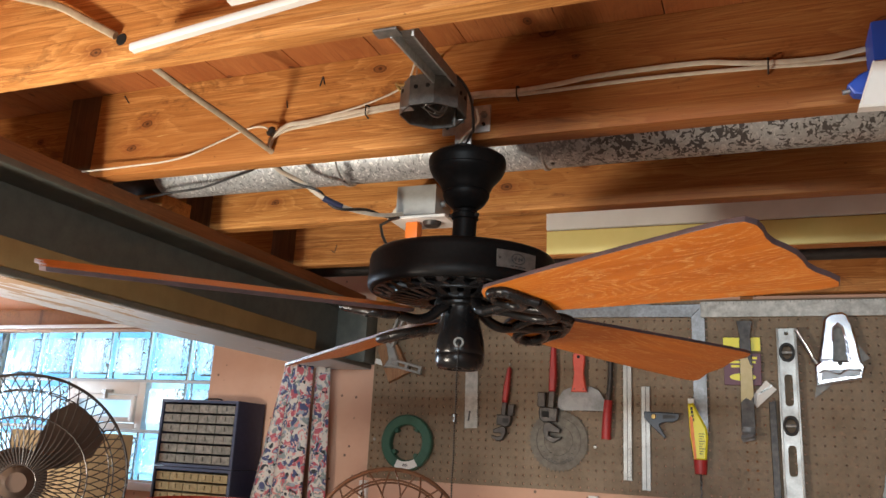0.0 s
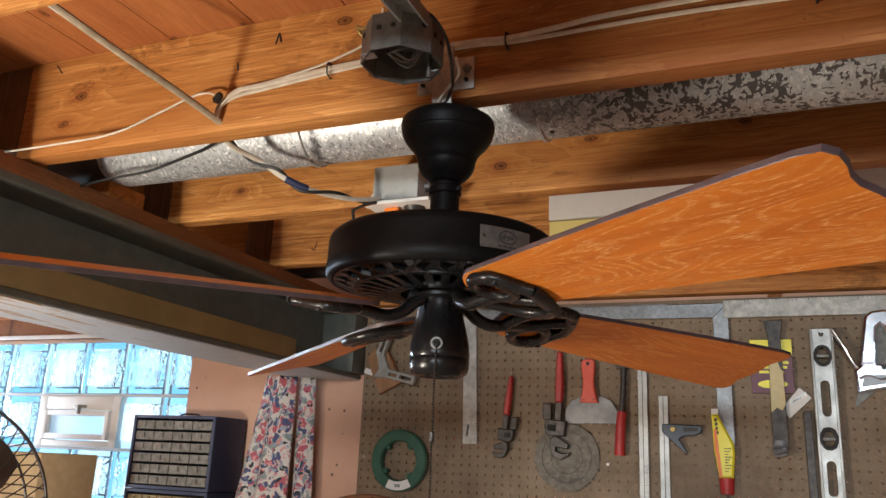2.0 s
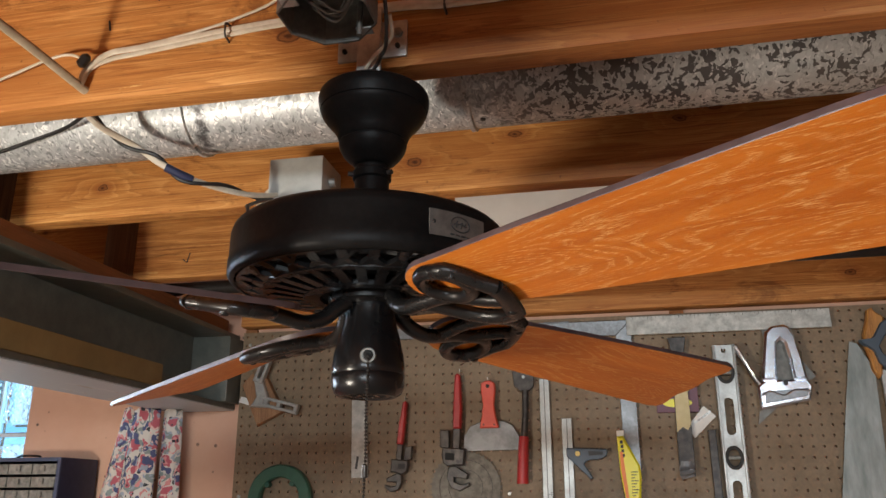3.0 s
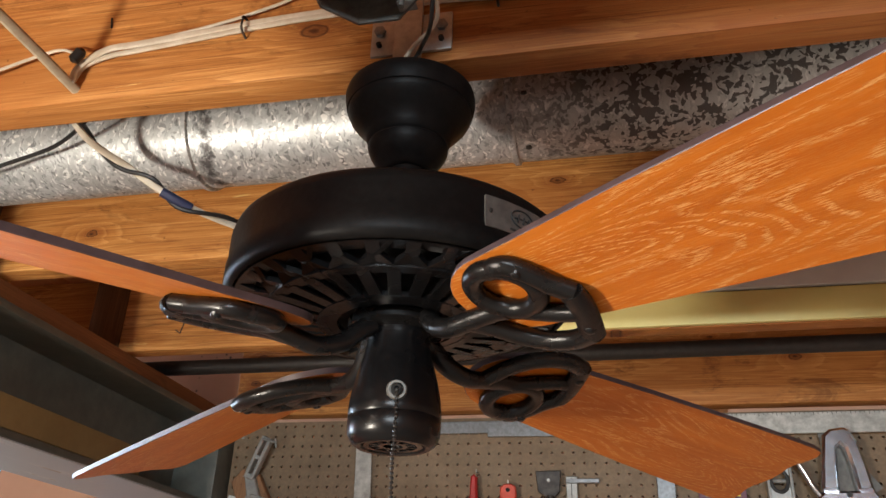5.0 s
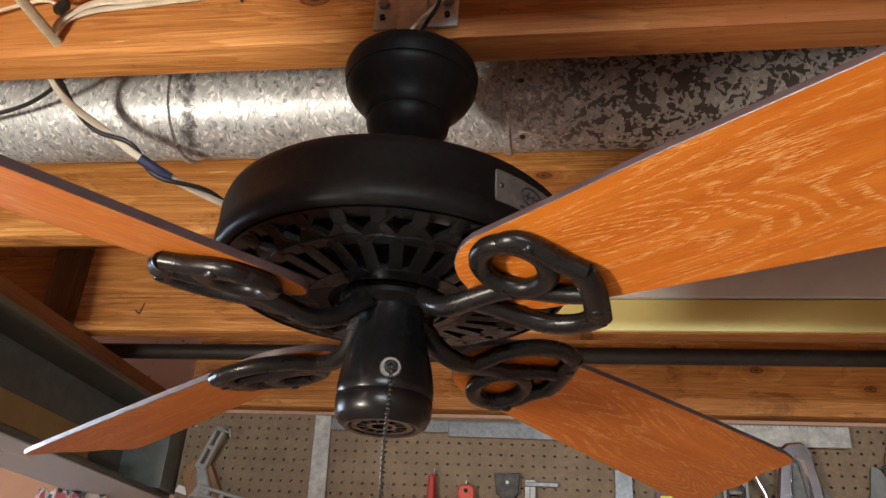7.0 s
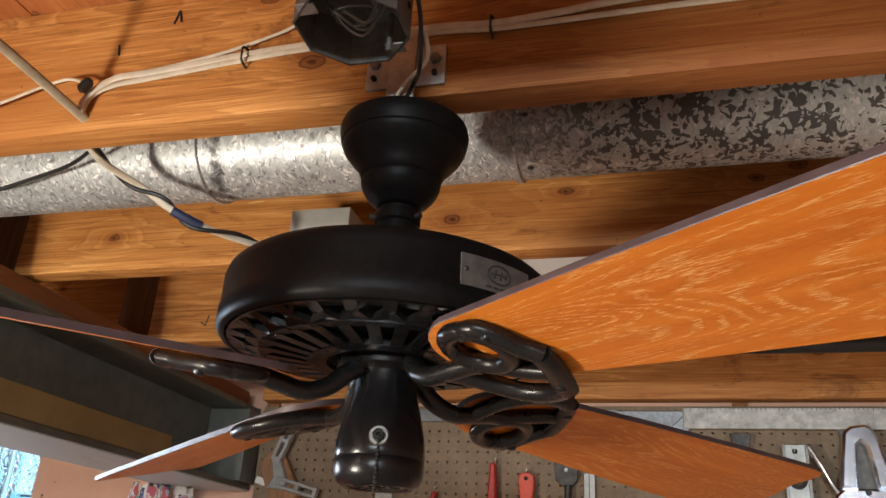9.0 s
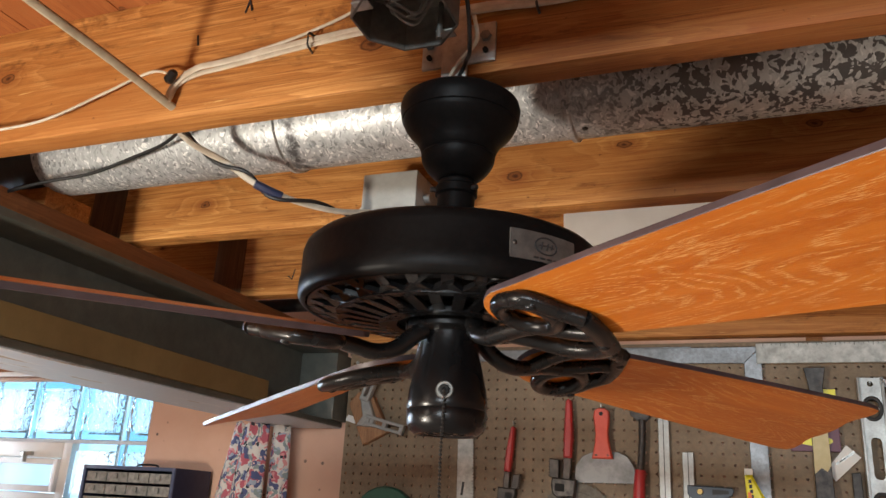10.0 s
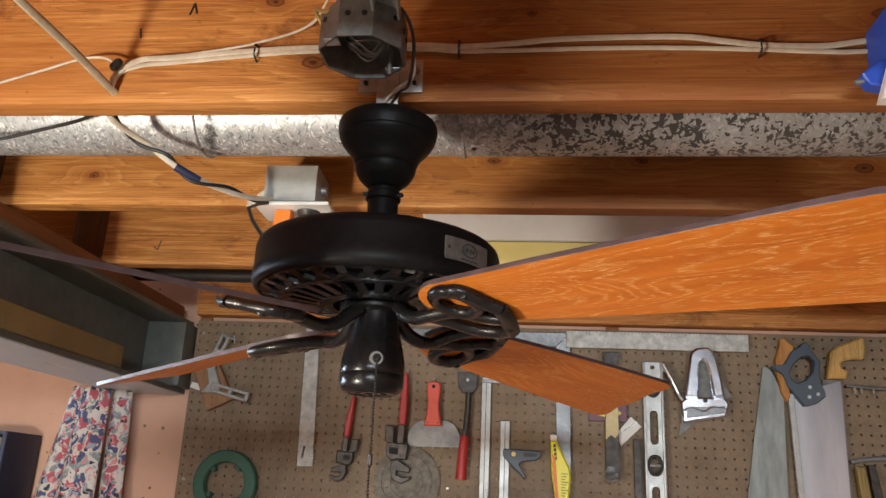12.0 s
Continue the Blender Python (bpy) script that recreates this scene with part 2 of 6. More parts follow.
def oak_blade(nt, p):
    rings = noise_of(nt, coords(nt, (2.6, 17.0, 17.0)), 1.0, 1, 0.4, 0.5)
    w = node(nt, "ShaderNodeMath")
    w.operation = "MULTIPLY"
    w.inputs[1].default_value = 30.0
    nt.links.new(rings, w.inputs[0])
    f = node(nt, "ShaderNodeMath")
    f.operation = "FRACT"
    nt.links.new(w.outputs[0], f.inputs[0])
    fib = noise_of(nt, coords(nt, (85.0, 1300.0, 1300.0)), 1.0, 4, 0.7)
    soft = noise_of(nt, coords(nt, (4.0, 60.0, 60.0)), 1.0, 3, 0.6)
    band = ramp(nt, f.outputs[0], [(0.0, (0.12, 0.12, 0.12)), (0.5, (0.12, 0.12, 0.12)), (0.68, (1, 1, 1)), (0.9, (1, 1, 1)), (1.0, (0.12, 0.12, 0.12))])
    pores = ramp(nt, fib, [(0.50, (0, 0, 0)), (0.545, (1, 1, 1))])
    patch = ramp(nt, noise_of(nt, coords(nt, (7.0, 26.0, 26.0)), 1.0, 3, 0.6, 0.8), [(0.38, (0.30, 0.30, 0.30)), (0.52, (1, 1, 1))])
    m = mix(nt, 1.0, mix(nt, 1.0, band, pores, "MULTIPLY"), patch, "MULTIPLY")
    base = mix(nt, ramp(nt, soft, [(0.35, (0, 0, 0)), (0.7, (1, 1, 1))]), (0.45, 0.112, 0.009), (0.57, 0.165, 0.015))
    c = mix(nt, m, base, (0.66, 0.32, 0.10))
    nt.links.new(c, p.inputs["Base Color"])
    bump(nt, p, fib, 0.15, 0.0006)


def block_glass(nt, p):
    p.inputs["Transmission Weight"].default_value = 0.95
    tc = nt.nodes.new("ShaderNodeTexCoord")
    sp = nt.nodes.new("ShaderNodeSeparateXYZ")
    nt.links.new(tc.outputs["Generated"], sp.inputs[0])
    far = math_of(nt, "MAXIMUM", math_of(nt, "ABSOLUTE", math_of(nt, "SUBTRACT", sp.outputs[0], 0.5), 0.0), math_of(nt, "ABSOLUTE", math_of(nt, "SUBTRACT", sp.outputs[2], 0.5), 0.0))
    middle = ramp(nt, far, [(0.33, (1, 1, 1)), (0.37, (0, 0, 0))])
    nt.links.new(mix(nt, middle, (0.50, 0.80, 0.98), (0.90, 0.97, 1.0)), p.inputs["Base Color"])
    v = coords(nt, (1, 1, 1))
    swirl = noise_of(nt, v, 26.0, 2, 0.5, 2.2)
    bump(nt, p, math_of(nt, "MULTIPLY", swirl, middle), 0.8, 0.010)


M = {}
M["joist"] = wood("fir_joist", (0.21, 0.064, 0.015), (0.46, 0.192, 0.048), (0.70, 0.355, 0.115), (0.8, 15.0, 15.0), 0.58, stain=0.85)
# next two: fir with red tone and painted shade growing along x
M["joist_red_shade"] = wood("fir_joist_red_shade", (0.21, 0.064, 0.015), (0.46, 0.192, 0.048), (0.70, 0.355, 0.115), (0.8, 15.0, 15.0), 0.58, stain=0.85, red_shade_x=0.44 - 1.2)
M["joist_end_shade"] = wood("fir_joist_end_shade", (0.22, 0.068, 0.015), (0.48, 0.205, 0.050), (0.72, 0.375, 0.12), (0.8, 15.0, 15.0), 0.58, stain=0.85, red_shade_x=0.60 - 1.2)
M["deck"] = wood("fir_deck", (0.27, 0.09, 0.025), (0.36, 0.12, 0.034), (0.43, 0.165, 0.05), (14.0, 1.2, 14.0), 0.65)
M["sill"] = wood("sill_plate", (0.14, 0.055, 0.020), (0.24, 0.095, 0.032), (0.32, 0.135, 0.048), (15.0, 0.8, 15.0), 0.7)
M["endgrain"] = wood("end_block", (0.10, 0.05, 0.025), (0.16, 0.085, 0.04), (0.22, 0.11, 0.05), (14.0, 14.0, 1.0), 0.75, False)
M["oak"] = mat("oak_blade", (0.45, 0.14, 0.02), 0.40, 0.0, oak_blade, 0.25)
M["blade_edge"] = speckled("blade_edge", (0.06, 0.040, 0.042), (0.095, 0.066, 0.07), 40, 0.4)
M["iron"] = speckled("black_cast_iron", (0.0055, 0.005, 0.005), (0.010, 0.0092, 0.009), 300, 0.27, 0.0, relief=0.25, spec=0.36)
M["black"] = speckled("black_enamel", (0.0050, 0.0046, 0.0046), (0.0085, 0.0078, 0.0076), 160, 0.42, 0.0, relief=0.22, spec=0.10)
M["gloss"] = speckled("gloss_black_enamel", (0.0045, 0.0042, 0.0045), (0.007, 0.0066, 0.007), 120, 0.24, 0.0, relief=0.06, spec=0.3)
# near-black: paints the shade inside holes and recesses; also a black handle
M["hole_shade_black"] = mat("hole_shade_near_black", (0.004, 0.004, 0.004), 0.8)
M["duct"] = mat("galvanised_duct", (0.5, 0.5, 0.5), 0.36, 0.6, galvanised)
M["zinc"] = speckled("zinc_steel", (0.36, 0.36, 0.34), (0.52, 0.52, 0.50), 90, 0.42, 0.7)
M["dull_zinc"] = speckled("dull_zinc", (0.13, 0.125, 0.115), (0.21, 0.20, 0.18), 70, 0.5, 0.6)
M["beam"] = speckled("beam_paint", (0.082, 0.088, 0.074), (0.115, 0.120, 0.100), 30, 0.42, 0.0)


def worn_flange(nt, p):
    v = coords(nt, (9.0, 1.3, 9.0), False)
    n = noise_of(nt, v, 3.0, 6, 0.65, 0.5)
    sep = nt.nodes.new("ShaderNodeSeparateXYZ")
    nt.links.new(coords(nt, (1, 1, 1), False), sep.inputs[0])
    g = nt.nodes.new("ShaderNodeMapRange")
    g.inputs["From Min"].default_value, g.inputs["From Max"].default_value = 0.7, 1.9
    g.inputs["To Min"].default_value, g.inputs["To Max"].default_value = 0.14, -0.14
    nt.links.new(sep.outputs[1], g.inputs["Value"])
    s = nt.nodes.new("ShaderNodeMath")
    nt.links.new(n, s.inputs[0])
    nt.links.new(g.outputs[0], s.inputs[1])
    c = ramp(nt, s.outputs[0], [(0.44, (0.46, 0.48, 0.50)), (0.50, (0.56, 0.57, 0.57)), (0.53, (0.30, 0.19, 0.09)), (0.62, (0.36, 0.22, 0.09)), (0.72, (0.14, 0.08, 0.05))])
    nt.links.new(c, p.inputs["Base Color"])
    bump(nt, p, n, 0.3, 0.001)


M["flange"] = mat("flange_worn_paint", (0.5, 0.5, 0.5), 0.45, 0.0, worn_flange)
M["tan"] = speckled("tan_paint", (0.24, 0.175, 0.07), (0.29, 0.215, 0.09), 20, 0.55)


def chipped_plaster(nt, p):
    v = coords(nt, (1, 1, 1), False)
    n1, n2 = noise_of(nt, v, 16.0, 5, 0.65), noise_of(nt, v, 2.2, 3, 0.6)
    c = mix(nt, n1, (0.56, 0.33, 0.225), (0.64, 0.40, 0.285))
    c = mix(nt, ramp(nt, n2, [(0.45, (0, 0, 0)), (0.75, (0.5, 0.5, 0.5))]), c, (0.48, 0.29, 0.21))
    vo = node(nt, "ShaderNodeTexVoronoi", Scale=26.0)
    nt.links.new(v, vo.inputs["Vector"])
    chips = mix(nt, 1.0, ramp(nt, vo.outputs["Distance"], [(0.10, (1, 1, 1)), (0.15, (0, 0, 0))]), ramp(nt, noise_of(nt, v, 5.0, 2), [(0.43, (0, 0, 0)), (0.50, (1, 1, 1))]), "MULTIPLY")
    c = mix(nt, chips, c, (0.13, 0.09, 0.07))
    nt.links.new(c, p.inputs["Base Color"])
    bump(nt, p, n1, 0.3, 0.002)


M["peach"] = mat("peach_plaster", (0.6, 0.37, 0.26), 0.75, 0.0, chipped_plaster, 0.3)
M["peg"] = speckled("hardboard", (0.165, 0.113, 0.064), (0.23, 0.158, 0.092), 130, 0.6, relief=0.2)
M["concrete"] = speckled("concrete", (0.40, 0.38, 0.35), (0.50, 0.48, 0.44), 25, 0.85)
M["yellow"] = speckled("yellow_paint", (0.80, 0.70, 0.26), (0.84, 0.74, 0.30), 12, 0.5)
M["white"] = speckled("white_paint", (0.70, 0.69, 0.66), (0.78, 0.77, 0.74), 12, 0.5)
M["plastic"] = speckled("white_plastic", (0.74, 0.72, 0.67), (0.78, 0.76, 0.72), 20, 0.4)
M["cable"] = speckled("white_cable", (0.50, 0.43, 0.33), (0.64, 0.58, 0.48), 50, 0.45)
M["cable_grey"] = speckled("aged_cable", (0.30, 0.24, 0.16), (0.42, 0.35, 0.25), 50, 0.5)
M["wire_black"] = mat("black_wire", (0.012, 0.012, 0.012), 0.45)
M["tape"] = mat("blue_tape", (0.02, 0.025, 0.06), 0.4)
M["brass"] = mat("brass_wire", (0.40, 0.27, 0.09), 0.4, 0.6)
M["grey_box"] = speckled("grey_box_paint", (0.30, 0.30, 0.28), (0.36, 0.36, 0.34), 40, 0.45)
M["orange"] = mat("orange_plastic", (0.75, 0.18, 0.02), 0.45)
M["blue"] = mat("blue_plastic", (0.02, 0.07, 0.42), 0.4)
M["pipe"] = speckled("black_pipe", (0.016, 0.014, 0.013), (0.03, 0.026, 0.024), 60, 0.5)
M["steel"] = speckled("tool_steel", (0.18, 0.185, 0.19), (0.27, 0.28, 0.29), 110, 0.42, 0.6)
M["dark_steel"] = speckled("dark_steel", (0.030, 0.027, 0.026), (0.085, 0.074, 0.066), 70, 0.45, 0.5)
M["chain"] = mat("oiled_steel_chain", (0.045, 0.04, 0.036), 0.3, 0.6)
M["chrome"] = speckled("bright_chrome", (0.62, 0.65, 0.70), (0.80, 0.83, 0.88), 30, 0.20, 1.0, relief=0.5)
M["aged"] = speckled("aged_blade_steel", (0.10, 0.088, 0.070), (0.20, 0.178, 0.145), 55, 0.6, 0.2, spec=0.3)
M["putty"] = speckled("stained_scraper_steel", (0.17, 0.175, 0.18), (0.32, 0.33, 0.34), 16, 0.5, 0.35, 0.4, 0.6)
M["saw"] = speckled("saw_steel", (0.42, 0.44, 0.47), (0.56, 0.58, 0.61), 18, 0.30, 0.9, stretch=(1, 1, 0.15))
M["old_saw"] = speckled("old_saw_steel", (0.15, 0.16, 0.145), (0.30, 0.31, 0.29), 22, 0.40, 0.65, stretch=(1, 1, 0.25))
M["cream"] = speckled("cream_paint", (0.55, 0.46, 0.24), (0.62, 0.53, 0.30), 60, 0.55)
M["alu"] = speckled("aluminium", (0.34, 0.34, 0.32), (0.42, 0.42, 0.40), 220, 0.38, 0.5)
M["rule"] = speckled("worn_white_steel", (0.32, 0.32, 0.295), (0.56, 0.56, 0.52), 50, 0.5, 0.1)
M["ink"] = mat("black_ink", (0.03, 0.03, 0.03), 0.6)
M["red"] = speckled("red_plastic", (0.37, 0.016, 0.018), (0.44, 0.028, 0.026), 60, 0.4)
M["coral"] = speckled("coral_red_plastic", (0.62, 0.075, 0.045), (0.68, 0.10, 0.06), 60, 0.4)
M["green"] = speckled("green_plastic", (0.018, 0.085, 0.055), (0.03, 0.11, 0.07), 50, 0.4)
M["label"] = mat("paper_label", (0.70, 0.69, 0.65), 0.6)
M["yellow_pl"] = mat("yellow_plastic", (0.80, 0.72, 0.02), 0.4)
M["orange_ink"] = mat("orange_ink", (0.8, 0.22, 0.04), 0.5)
M["purple_ink"] = mat("plum_card", (0.16, 0.08, 0.11), 0.6)
M["navy"] = speckled("navy_enamel", (0.014, 0.018, 0.045), (0.02, 0.026, 0.06), 60, 0.45)
M["slate"] = mat("slate_blue_edge", (0.06, 0.075, 0.13), 0.45)
M["drawer"] = speckled("smoky_clear_plastic", (0.16, 0.16, 0.145), (0.30, 0.29, 0.265), 60, 0.22)
M["drawer_old"] = speckled("yellowed_clear_plastic", (0.24, 0.185, 0.10), (0.42, 0.34, 0.20), 60, 0.28)
M["floral"] = mat("floral_cotton", (0.6, 0.5, 0.5), 0.85, 0.0, floral, 0.2)
M["glass"] = mat("glass_block", (0.80, 0.92, 1.0), 0.06, 0.0, block_glass)
M["pane"] = mat("frosted_pane", (0.86, 0.93, 1.0), 0.35, 0.0, lambda nt, p: bump(nt, p, noise_of(nt, coords(nt), 40.0, 2), 0.1, 0.001))
M["pane"].node_tree.nodes["Principled BSDF"].inputs["Transmission Weight"].default_value = 0.92
M["mortar"] = speckled("mortar", (0.55, 0.56, 0.58), (0.62, 0.63, 0.65), 60, 0.8)
M["handle_wood"] = wood("handle_wood", (0.30, 0.12, 0.03), (0.45, 0.20, 0.05), (0.58, 0.28, 0.08), (12.0, 12.0, 2.0), 0.45, False)
M["pale_handle"] = wood("pale_handle_wood", (0.36, 0.19, 0.05), (0.52, 0.30, 0.09), (0.64, 0.41, 0.15), (12.0, 12.0, 2.0), 0.42, False)
M["old_grip"] = wood("old_grip_wood", (0.10, 0.065, 0.022), (0.22, 0.15, 0.05), (0.32, 0.23, 0.08), (12.0, 12.0, 2.0), 0.5, False)
M["handle_grey"] = mat("grey_blue_handle", (0.055, 0.075, 0.10), 0.45)
M["block_wood"] = wood("jig_wood", (0.20, 0.10, 0.05), (0.30, 0.16, 0.08), (0.38, 0.21, 0.11), (12.0, 12.0, 2.0), 0.6, False)
M["cage"] = mat("dark_wire", (0.035, 0.028, 0.024), 0.4, 0.3)
M["bronze"] = mat("bronze_wire", (0.16, 0.075, 0.04), 0.35, 0.6)
M["brown_pl"] = mat("brown_blade_plastic", (0.07, 0.045, 0.032), 0.4)
M["wicker"] = speckled("tan_cardboard", (0.42, 0.30, 0.16), (0.50, 0.37, 0.21), 30, 0.8)


def sky_glow():
    m = bpy.data.materials.new("outside_daylight")
    m.use_nodes = True
    nt = m.node_tree
    nt.nodes.clear()
    e, o = nt.nodes.new("ShaderNodeEmission"), nt.nodes.new("ShaderNodeOutputMaterial")
    n = noise_of(nt, coords(nt, (1, 1, 1), False), 7.0, 3, 0.6)
    nt.links.new(ramp(nt, n, [(0.40, (0.26, 0.56, 0.88)), (0.50, (0.50, 0.78, 1.0)), (0.64, (0.95, 1.0, 1.0))]), e.inputs[0])
    e.inputs[1].default_value = 1.75
    nt.links.new(e.outputs[0], o.inputs[0])
    return m


M["outside"] = sky_glow()


# ---- mesh helpers ----
def box(bm, x0, x1, y0, y1, z0, z1, bev=0.0):
    r = bmesh.ops.create_cube(bm, size=1.0)
    for v in r["verts"]:
        v.co = Vector(((x0 + x1) / 2 + v.co.x * (x1 - x0), (y0 + y1) / 2 + v.co.y * (y1 - y0), (z0 + z1) / 2 + v.co.z * (z1 - z0)))
    if bev:
        edges = list({e for v in r["verts"] for e in v.link_edges})
        bmesh.ops.bevel(bm, geom=edges, offset=bev, segments=2, profile=0.6, affect="EDGES")
    return bm


def smooth_path(pts, per=6, closed=False):
    """Points on a Catmull-Rom curve through pts."""
    p = [Vector(q) for q in pts]
    n, out = len(p), []
    for i in range(n if closed else n - 1):
        a = p[(i - 1) % n] if closed or i else p[0] * 2 - p[1]
        b, c = p[i], p[(i + 1) % n]
        d = p[(i + 2) % n] if closed or i + 2 < n else p[-1] * 2 - p[-2]
        for k in range(per):
            t = k / per
            out.append(0.5 * (2 * b + (c - a) * t + (2 * a - 5 * b + 4 * c - d) * t * t + (3 * b - a - 3 * c + d) * t ** 3))
    if not closed:
        out.append(p[-1].copy())
    return out


def tube(bm, pts, r, n=8, per=6, closed=False, flat=1.0, up=(0, 0, 1), radii=None):
    """A round tube along pts; flat squashes it across up."""
    path = smooth_path(pts, per, closed) if per > 1 else [Vector(q) for q in pts]
    rings, m = [], len(path)
    for i, c in enumerate(path):
        t = (path[(i + 1) % m] - path[i - 1]) if closed or 0 < i < m - 1 else (path[1] - path[0] if i == 0 else path[-1] - path[-2])
        t.normalize()
        side = t.cross(Vector(up))
        if side.length < 1e-4:
            side = t.cross(Vector((1, 0, 0.1)))
        side.normalize()
        top = side.cross(t)
        rr = r if radii is None else radii[0] + (radii[1] - radii[0]) * i / (m - 1)
        rings.append([bm.verts.new(c + side * rr * flat * math.cos(a) + top * rr * math.sin(a)) for a in (2 * math.pi * k / n for k in range(n))])
    for i in range(m if closed else m - 1):
        a, b = rings[i], rings[(i + 1) % m]
        for k in range(n):
            bm.faces.new((a[k], a[(k + 1) % n], b[(k + 1) % n], b[k]))
    if not closed:
        bm.faces.new(rings[0][::-1])
        bm.faces.new(rings[-1])
    return bm


def lathe(bm, profile, centre=(0, 0, 0), n=48, m=None):
    """Turns (radius, height) pairs round the z axis at centre, or the axis of m."""
    rings = []
    for r, z in profile:
        ring = [Vector((r * math.cos(2 * math.pi * k / n), r * math.sin(2 * math.pi * k / n), z)) for k in range(n)]
        rings.append([bm.verts.new((m @ q) if m else q + Vector(centre)) for q in ring])
    for a, b in zip(rings, rings[1:]):
        for k in range(n):
            bm.faces.new((a[k], a[(k + 1) % n], b[(k + 1) % n], b[k]))
    bm.faces.new(rings[0][::-1])
    bm.faces.new(rings[-1])
    return bm


def rod(bm, a, b, r, n=12, r2=None):
    return tube(bm, [a, b], r, n, 1, radii=None if r2 is None else (r, r2))


def prism(bm, outline, y0, y1, bev=0.0, m=None):
    """An outline in x and z, thickened from y0 to y1."""
    f = [bm.verts.new((m @ Vector((x, y0, z))) if m else Vector((x, y0, z))) for x, z in outline]
    b = [bm.verts.new((m @ Vector((x, y1, z))) if m else Vector((x, y1, z))) for x, z in outline]
    faces = [bm.faces.new(f), bm.faces.new(b[::-1])]
    k = len(f)
    for i in range(k):
        faces.append(bm.faces.new((f[(i + 1) % k], f[i], b[i], b[(i + 1) % k])))
    bmesh.ops.recalc_face_normals(bm, faces=faces)
    if bev:
        bmesh.ops.bevel(bm, geom=list(faces[0].edges), offset=bev, segments=1, affect="EDGES")
    return bm


def finish(bm, material, sharp=38):
    bmesh.ops.recalc_face_normals(bm, faces=bm.faces)
    for f in bm.faces:
        f.smooth = True
    for e in bm.edges:
        if len(e.link_faces) == 2 and e.calc_face_angle(0) > radians(sharp):
            e.smooth = False
    me = bpy.data.meshes.new("mesh")
    bm.to_mesh(me)
    bm.free()
    me.materials.append(material)
    return me


def root_of(ob):
    while ob.parent:
        ob = ob.parent
    return ob


def thing(name, at, label, category, group="", kind=""):
    ob = new(name)
    ob.location = at
    ob.empty_display_size = 0.02
    return tagged(ob, label, category, group, kind)


def part(name, bm, material, parent, label=""):
    """Links a bmesh, built in world places, as one mesh under a thing or a part."""
    bmesh.ops.translate(bm, verts=bm.verts, vec=-root_of(parent).location)
    ob = new(name, finish(bm, material))
    ob.parent = parent
    return tagged(ob, label) if label else ob


def solid(name, bm, material, at, label, category, group="", kind=""):
    """A thing of one mesh."""
    bmesh.ops.translate(bm, verts=bm.verts, vec=-Vector(at))
    ob = new(name, finish(bm, material))
    ob.location = at
    return tagged(ob, label, category, group, kind)


def BM():
    return bmesh.new()


# ---- structure ----
def setting(name, bm, material, label, category):
    return solid(name, bm, material, (0, 0, 0), label, category, kind="structure")


CEIL, BOT = 2.41, 2.22
setting("floor", box(BM(), -3.2, 3.0, -2.8, 2.75, -0.1, 0.0), M["concrete"], "bare grey concrete basement floor", "floor")
bm = BM()
for k in range(36):
    x = -3.2 + k * 0.172
    box(bm, x, x + 0.1705, -2.8, 2.75, CEIL, CEIL + 0.022, 0.0008)
setting("ceiling", bm, M["deck"], "reddish unfinished board subfloor seen from below", "ceiling")
WX0, WX1, WZ0, WZ1 = -2.26, -1.070, 1.53, 2.112
bm = BM()
box(bm, -3.2, WX0, 2.592, 2.75, 0, CEIL)
box(bm, WX1, 3.0, 2.592, 2.75, 0, CEIL)
box(bm, WX0, WX1, 2.592, 2.75, 0, WZ0)
box(bm, WX0, WX1, 2.592, 2.75, WZ1, CEIL)
setting("wall_north", bm, M["peach"], "peach painted plaster wall with small chips", "wall")
setting("wall_south", box(BM(), -3.2, 3.0, -2.95, -2.8, 0, CEIL), M["peach"], "peach painted basement wall", "wall")
setting("wall_west", box(BM(), -3.35, -3.2, -2.95, 2.75, 0, CEIL), M["peach"], "peach painted basement wall", "wall")
setting("wall_east", box(BM(), 3.0, 3.15, -2.95, 2.75, 0, CEIL), M["peach"], "peach painted basement wall", "wall")

JOISTS = [-2.02, -1.61, -1.2, -0.79, -0.375, 0.035, 0.446, 0.857, 1.268, 1.676, 2.085]
for i, y in enumerate(JOISTS):
    # the two joists at the fan take the fir with painted shade
    solid("joist", box(BM(), -0.43, 2.995, y, y + 0.039, BOT, CEIL, 0.003), M[{1.268: "joist_red_shade", 1.676: "joist_end_shade"}.get(y, "joist")], (1.2, y, BOT), "orange fir floor joist with knots and pencil marks", "joist", "ceiling joists", "structure")
    solid("joist", box(BM(), -3.195, -0.44, y + 0.041, y + 0.080, BOT, CEIL, 0.003), M["joist"], (-1.8, y + 0.04, BOT), "orange fir floor joist lapped over the steel beam", "joist", "ceiling joists", "structure")
    if y > 0.5:
        solid("blocking", box(BM(), -0.515, -0.432, y + 0.002, y + 0.037, BOT, CEIL, 0.002), M["endgrain"], (-0.47, y, BOT), "dark wooden block between lapped joists on the beam", "block", "joist blocks", "structure")
# wooden ledger over the pegboard, and the header over the window
setting("trim", box(BM(), -0.37, 2.99, 2.545, 2.590, 2.198, CEIL - 0.002, 0.004), M["joist"], "orange wooden ledger board along the wall top", "ledger")
setting("trim", box(BM(), -2.6, -0.62, 2.566, 2.590, WZ1 + 0.004, 2.2, 0.003), M["sill"], "brown wooden header board over the window", "header board")
setting("trim", box(BM(), 0.36, 2.9, 2.074, 2.084, 2.222, 2.2845, 0.002), M["yellow"], "bright yellow painted board on a joist", "painted board")
